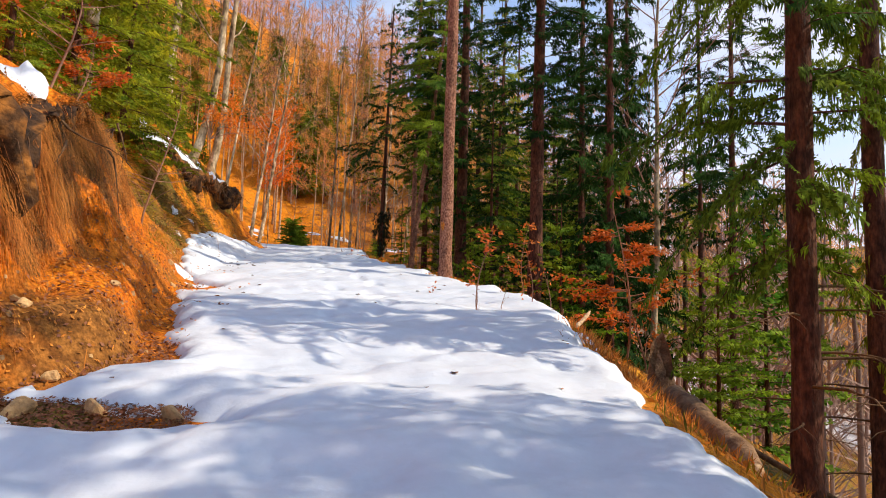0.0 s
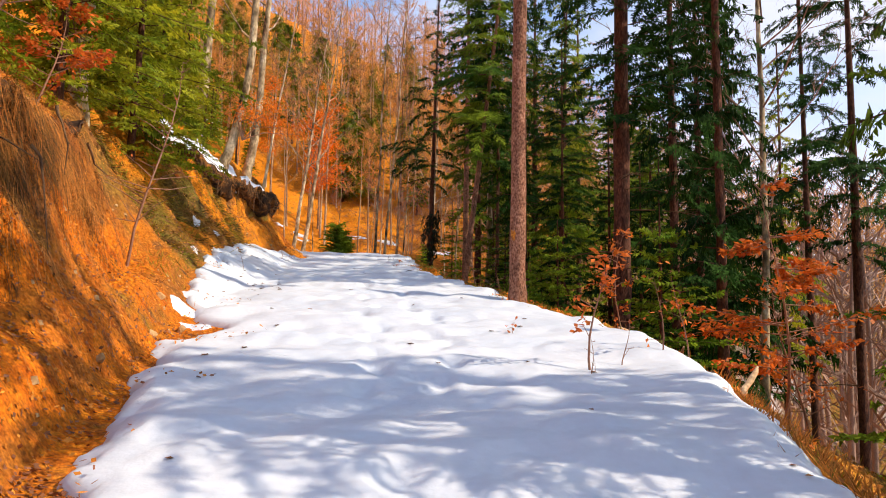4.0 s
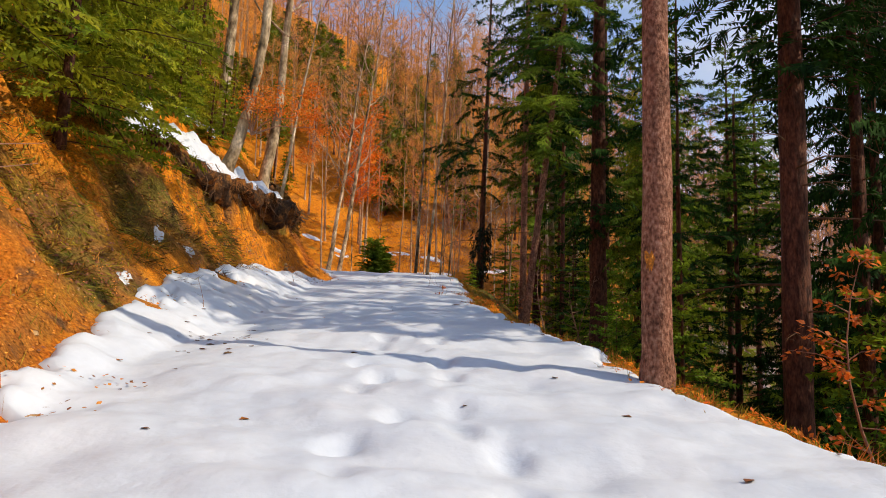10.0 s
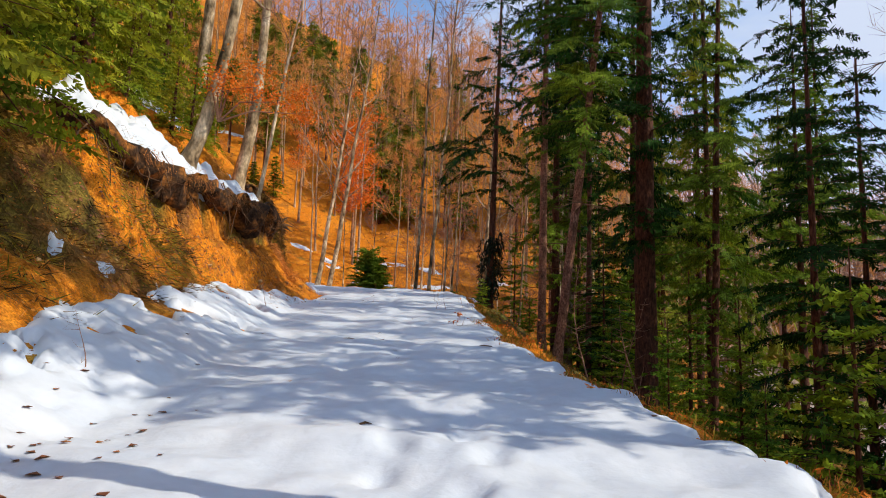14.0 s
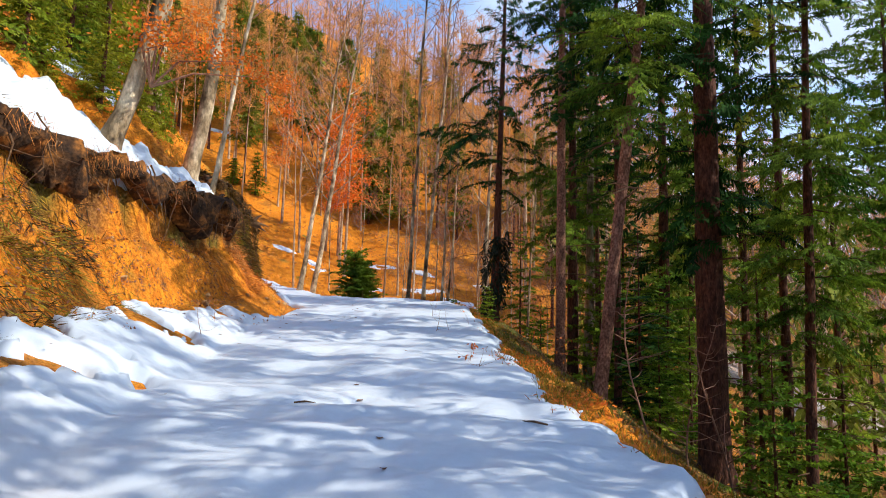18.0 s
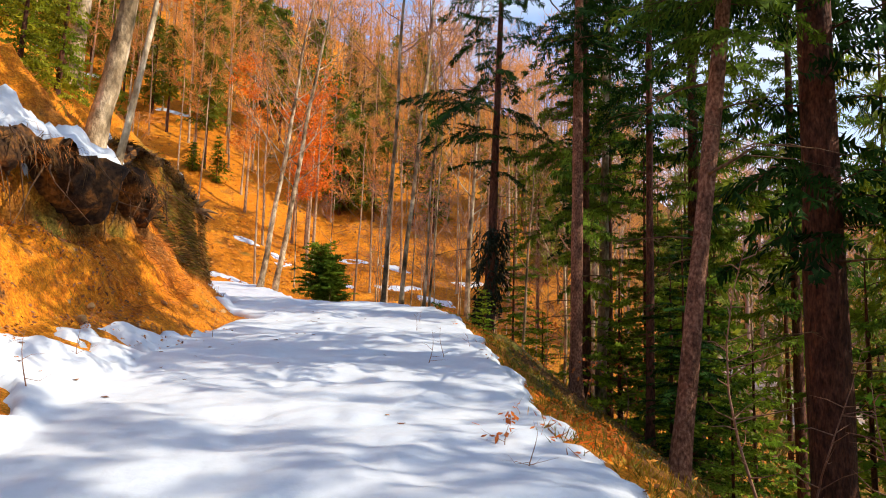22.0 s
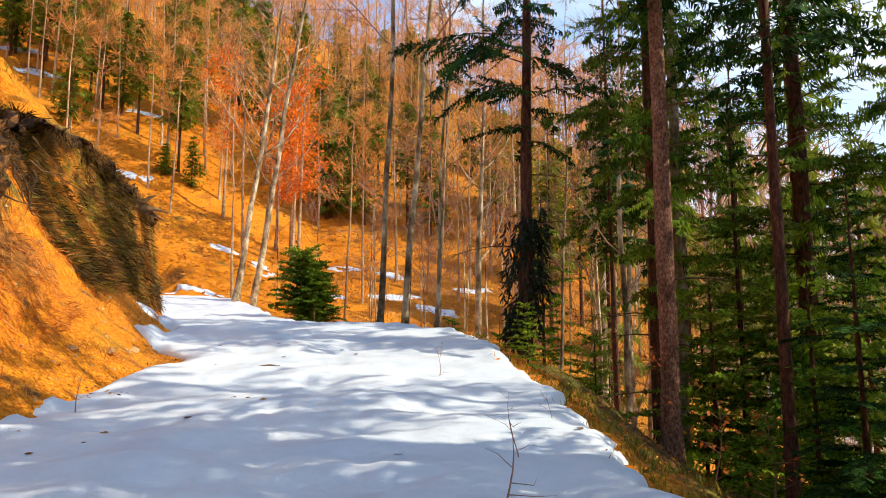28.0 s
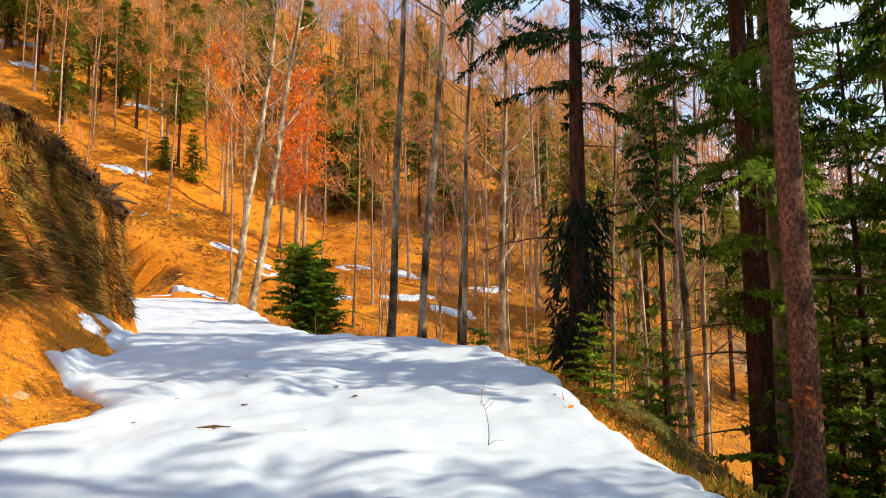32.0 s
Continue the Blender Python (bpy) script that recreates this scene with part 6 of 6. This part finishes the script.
log("fallen_log", on(3.72, 7.75, 0.22), on(2.95, 4.9, 0.06), 0.14, "fallen weathered log lying down the outer slope", 1)
log("broken_branch", on(3.3, 9.9, 0.1), on(3.55, 10.1, 0.42), 0.035, "pale broken branch stub standing at the snow edge", 2, PALEWOOD, "branch")
log("fallen_branch", on(3.2, 8.0, 0.05), on(5.2, 6.8, 0.2), 0.04, "thin dead branch lying across the slope", 3, ROOT, "branch")
st = thing("tree_stump", 3.72, 8.15, "split grey-brown stump leaning on the slope", "stump")
s = Soup()
k = np.array([-0.3, 0, 0.12, 0.3, 0.5])
s.tube(np.stack([0.05 * k, 0 * k, k], 1), [0.30, 0.22, 0.17, 0.15, 0.14], 12)
rim = s.v[0].reshape(5, 12, 3)
rim[4, :, 2] += np.array([0.32, 0.4, 0.22, 0.05, -0.1, -0.16, -0.12, -0.2, -0.08, 0.02, 0.1, 0.25])
rim[1:4] += np.random.default_rng(3).normal(0, 0.014, (3, 12, 3))
s.add([*(rim[4, 0:12:3] * (0.5, 0.5, 1) - (0, 0, 0.12))], [(0, 1, 2, 3)])
part("trunk", s.mesh("trunk", LOG, True), st)
for i in range(4):
    s = Soup()
    a = i * 1.5
    s.tube([(0.1 * math.cos(a), 0.1 * math.sin(a), 0.05), (0.35 * math.cos(a), 0.35 * math.sin(a), -0.05), (0.6 * math.cos(a), 0.6 * math.sin(a), -0.35)], [0.09, 0.06, 0.02], 6)
    part("root", s.mesh("root", ROOT, True), st)
log("mossy_log", on(3.15, 13.9, 0.10), on(4.0, 13.2, 0.16), 0.11, "mossy broken log with pale torn wood at the snow edge", 4, MOSS, "log")
log("broken_branch", on(3.3, 13.6, 0.2), on(4.1, 13.3, 0.42), 0.05, "bleached broken branch resting on the mossy log", 5, PALEWOOD, "branch")
log("broken_branch", on(4.05, 13.4, 0.1), on(4.15, 13.3, 0.6), 0.03, "upright orange-brown broken stub", 6, LOG, "branch")


def sapling(x, y, height, seed, label, leaves=0, spreadw=0.5, name="beech_sapling", stem=0.012, droop=0.0, leafsize=0.07, z=None):
    """A young shoot with thin side twigs, some still holding rust-red leaves."""
    rng = np.random.default_rng(seed)
    ob = thing(name, x, y, label, "sapling", "saplings by the track", z)
    k = np.linspace(0, 1, 7)
    ax = np.stack([0.10 * height * np.sin(k * 3 + seed), 0.08 * height * np.sin(k * 2.3 + seed * 2), k * height - 0.1 * (k == 0)], 1)
    s = Soup()
    s.tube(ax, stem * (1.15 - k), 6)
    part("stem", s.mesh("stem", TWIG, True), ob)
    lv = Soup()
    n = max(4, int(height * 9))
    for i in range(n):
        q = rng.uniform(0.18, 1.0)
        o = np.array([np.interp(q, k, ax[:, c]) for c in range(3)])
        a = rng.uniform(0, 6.28)
        ln = spreadw * (1.15 - q) * rng.uniform(0.5, 1.2)
        d = np.array([np.cos(a), np.sin(a), rng.uniform(0.1, 0.7) - droop]) * ln
        s = Soup()
        mid = o + d * 0.5 + rng.normal(0, 0.03, 3)
        s.tube([o, mid, o + d], [stem * 0.45, stem * 0.3, stem * 0.1], 4)
        part("twig", s.mesh("twig", TWIG, True), ob)
        if leaves:
            m = int(leaves * rng.uniform(0.5, 1.4))
            oo = o + np.outer(rng.uniform(0.25, 1.05, m), d) + rng.normal(0, 0.03, (m, 3))
            dd = d / np.linalg.norm(d) + rng.normal(0, 0.6, (m, 3)) - UP * 0.4
            lv.blades(oo, dd, rng.normal(0, 0.6, (m, 3)) + UP, leafsize * rng.uniform(0.7, 1.3, m), leafsize * 0.6 * rng.uniform(0.7, 1.2, m), 0.5)
    if leaves:
        tagged(part("leaves", lv.mesh("leaves", LEAF), ob, "dry rust-orange leaves still hanging"), kind="stuff")
    return ob


sapling(4.67, 11.85, 2.9, 1, "young beech with dry rust-red leaves on the slope", 80, 1.5, stem=0.02, droop=0.3, leafsize=0.085)
sapling(5.3, 12.6, 2.2, 2, "young beech with dry orange leaves on the slope", 24, 1.3, stem=0.018)
sapling(4.1, 15.4, 2.4, 3, "young beech with orange leaves under the spruces", 18, 0.8, stem=0.016)
sapling(1.93, 9.76, 1.2, 4, "young beech in snow with clusters of orange leaves", 13, 0.55, stem=0.012)
sapling(2.3, 10.3, 0.5, 5, "thin leafless sapling sticking out of the snow", 0, 0.2, stem=0.006)
sapling(1.75, 9.6, 0.45, 6, "thin brown twigs sticking out of the snow", 0, 0.25, stem=0.006)
sapling(2.75, 10.6, 0.9, 7, "bare young shoots at the snow edge", 2, 0.3, stem=0.008)
sapling(3.1, 10.9, 1.0, 8, "bare young shoots at the snow edge", 3, 0.3, stem=0.008)
sapling(1.45, 11.85, 0.22, 9, "little twig with a red leaf in the snow", 3, 0.15, stem=0.005)
sapling(0.02, 26.7, 0.3, 10, "little red-leaved twig in the snow", 6, 0.25, stem=0.005)
sapling(0.1, 26.2, 0.35, 11, "thin dry twig in the snow", 0, 0.25, stem=0.005)
sapling(-0.45, 30.5, 0.55, 12, "dark bare twig standing in the snow", 0, 0.3, stem=0.007)
sapling(-0.55, 35.0, 0.4, 13, "pale bent grass stem in the snow", 0, 0.12, stem=0.005)
sapling(0.27, 32.6, 0.3, 14, "dry plant stem in the snow", 0, 0.2, stem=0.004)
sapling(-0.2, 31.6, 0.5, 15, "leafless twig in the snow", 0, 0.25, stem=0.005)
sapling(-0.4, 36.2, 0.35, 16, "thin dry stem in the snow", 0, 0.15, stem=0.004)
sapling(2.3, 36.0, 1.4, 17, "young beech with a few orange leaves by the pine", 3, 0.6, stem=0.012, leafsize=0.10)
sapling(2.9, 35.2, 1.2, 18, "young beech with a few orange leaves by the pine", 3, 0.6, stem=0.012, leafsize=0.10)
sapling(3.7, 35.4, 1.5, 19, "young beech with a few orange leaves under the firs", 3, 0.6, stem=0.012, leafsize=0.10)
for i, (x, y, h) in enumerate([(3.6, 27.4, 2.4), (3.0, 28.5, 3.2), (4.2, 29.2, 2.8)]):
    sapling(x, y, h, 90 + i, "slender bare hazel shoot under the outer edge", 0, 0.9, stem=0.018)
sapling(-3.5, 19.2, 0.55, 20, "thin bare twig in the bank snow", 0, 0.3, stem=0.005)
sapling(-4.0, 27.6, 0.6, 21, "thin bare shrub twigs on the bank snow", 0, 0.35, stem=0.006)
sapling(-4.2, 29.0, 0.5, 22, "thin bare shrub twigs on the bank snow", 0, 0.3, stem=0.005)
sapling(-3.9, 33.2, 0.45, 23, "curled bare twig in the snow", 0, 0.3, stem=0.006)
sapling(-3.7, 14.2, 3.2, 24, "slender bare shoot on the bank", 1, 0.9, stem=0.02)
sapling(-4.3, 10.6, 2.6, 25, "slender bare hazel shoot on the bank", 0, 0.9, stem=0.018)

for i, (x, y, h) in enumerate([(-4.6, 9.2, 1.6), (-5.3, 11.2, 2.8), (-5.0, 13.4, 1.8), (-5.6, 10.2, 3.2), (-6.6, 17.0, 3.0), (-6.4, 14.4, 2.6), (-5.6, 7.6, 1.8)]):
    sapling(x, y, h, 60 + i, "young beech with rust-orange leaves above the bank", 60, 1.1, stem=0.016, leafsize=0.085)

# rust leaves held by the beeches of the lip and by a far tree
for tree_spot, spots_, per, size in (((-6.7, 30.2), [((1.1, -0.5, 2.2), 0.7), ((1.6, -0.3, 2.35), 0.8), ((2.2, -0.2, 2.0), 0.7), ((0.7, -0.4, 2.5), 0.7), ((2.7, 0.1, 1.8), 0.5), ((1.4, -0.4, 2.8), 0.7)], 210, 0.09),):
    ob = thing("beech_branch", *tree_spot, "low beech branch with rust-orange leaves", "branch", z=gz(*tree_spot))
    for i, (p, r) in enumerate(spots_):
        s = Soup()
        s.tube([(0.55, 0.0, 1.5), (p[0] * 0.5, p[1] * 0.5, p[2] * 0.9 + 0.2), p], [0.03, 0.02, 0.006], 5)
        part("twig", s.mesh("twig", TWIG, True), ob)
    tagged(part("leaves", leaf_spray("leaves", 77, spots_, per, 0.6, LEAF_BRIGHT, size), ob, "dry rust-orange beech leaves"), kind="stuff")
for i, (x, y, h) in enumerate([(-7.7, 74.0, 16), (-8.4, 76.0, 13), (-9.0, 79.0, 12), (-14.8, 82.0, 14)]):
    ob = thing("orange_beech", x, y, "beech still full of orange leaves on the far hillside", "tree", "orange beeches on the far hillside")
    s = Soup()
    s.tube([(0, 0, -0.3), (0.1, 0, h * 0.5), (0.2, 0, h)], [0.14, 0.09, 0.02], 6)
    part("trunk", s.mesh("trunk", BARK_FAR), ob)
    r8 = np.random.default_rng(500 + i)
    cl = [((r8.normal(0, 0.8), r8.normal(0, 0.8), h * q), 1.3) for q in np.linspace(0.4, 1.0, 14)]
    tagged(part("leaves", leaf_spray("leaves", 600 + i, cl, 120, 1.3, LEAF_BRIGHT, 0.26), ob, "orange leaves"), kind="stuff")

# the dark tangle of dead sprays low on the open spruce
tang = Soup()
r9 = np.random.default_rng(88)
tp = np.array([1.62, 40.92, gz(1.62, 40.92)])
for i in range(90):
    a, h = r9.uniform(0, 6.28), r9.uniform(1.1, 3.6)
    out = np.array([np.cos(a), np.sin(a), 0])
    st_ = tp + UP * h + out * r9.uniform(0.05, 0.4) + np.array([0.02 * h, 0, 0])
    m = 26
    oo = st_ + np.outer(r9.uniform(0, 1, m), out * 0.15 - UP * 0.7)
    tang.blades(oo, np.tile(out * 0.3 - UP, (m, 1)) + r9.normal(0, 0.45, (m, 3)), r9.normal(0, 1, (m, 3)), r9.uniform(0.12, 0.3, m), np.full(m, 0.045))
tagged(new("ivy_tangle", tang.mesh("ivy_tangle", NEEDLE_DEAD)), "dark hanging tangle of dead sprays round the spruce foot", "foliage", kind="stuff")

# fallen leaves that lie singly on the snow
leaf_me = []
for i in range(4):
    s = Soup()
    w = 0.03 + 0.005 * i
    s.add([(-0.05, 0, 0), (-0.01, w, 0.008), (0.05, 0, 0.002), (-0.01, -w, 0.012)], [(0, 1, 2, 3)])
    s.add([(-0.05, 0, -0.003), (-0.01, -w, 0.009), (0.05, 0, -0.001), (-0.01, w, 0.005)], [(0, 1, 2, 3)])
    leaf_me.append(s.mesh("fallen_leaf", DEADLEAF if i < 3 else LITTER))
lr = random.Random(31)


def snow_z(x, y):
    a = np.array([[x]]), np.array([[y]])
    return float(snow_top(a[0], a[1], np.array([[0.6]]))[0, 0])


for i in range(90):
    y = lr.uniform(4, 38)
    lo, hi = (float(q) for q in snow_sides(np.array(y)))
    x = lo + 0.3 + (hi - lo - 0.5) * min(1.0, lr.expovariate(3.0 if y > 12 else 1.5))
    ob = new("fallen_leaf", leaf_me[lr.randrange(4)])
    ob.matrix_basis = Matrix.Translation((x, y, snow_z(x, y) + 0.006)) @ Matrix.Rotation(lr.uniform(0, 6.3), 4, "Z") @ Matrix.Scale(lr.uniform(0.4, 1.0), 4)
    tagged(ob, "curled brown fallen leaf lying on the snow", "leaf", "fallen leaves on the snow")
for i in range(34):
    y = lr.gauss(17.6, 0.8)
    x = lr.gauss(-2.7, 0.35)
    ob = new("fallen_leaf", leaf_me[lr.randrange(4)])
    ob.matrix_basis = Matrix.Translation((x, y, snow_z(x, y) + 0.006)) @ Matrix.Rotation(lr.uniform(0, 6.3), 4, "Z") @ Matrix.Scale(lr.uniform(0.4, 0.9), 4)
    tagged(ob, "curled brown fallen leaf lying on the snow", "leaf", "fallen leaves on the snow")
for x, y, ln, a in ((-1.73, 23.76, 0.2, 0.1), (-0.9, 18.5, 0.1, 0.5), (-2.1, 16.2, 0.12, 1.0), (-2.6, 35.4, 0.25, 0.2), (0.3, 22.9, 0.3, 2.2)):
    s = Soup()
    s.tube([(-ln / 2, 0, 0), (0, 0.01, 0.01), (ln / 2, 0, 0)], [0.008, 0.011, 0.003], 6)
    ob = new("stick", s.mesh("stick", ROOT, True))
    ob.matrix_basis = Matrix.Translation((x, y, snow_z(x, y) + 0.008)) @ Matrix.Rotation(a, 4, "Z")
    tagged(ob, "short dark stick lying on the snow", "stick", "sticks on the snow")
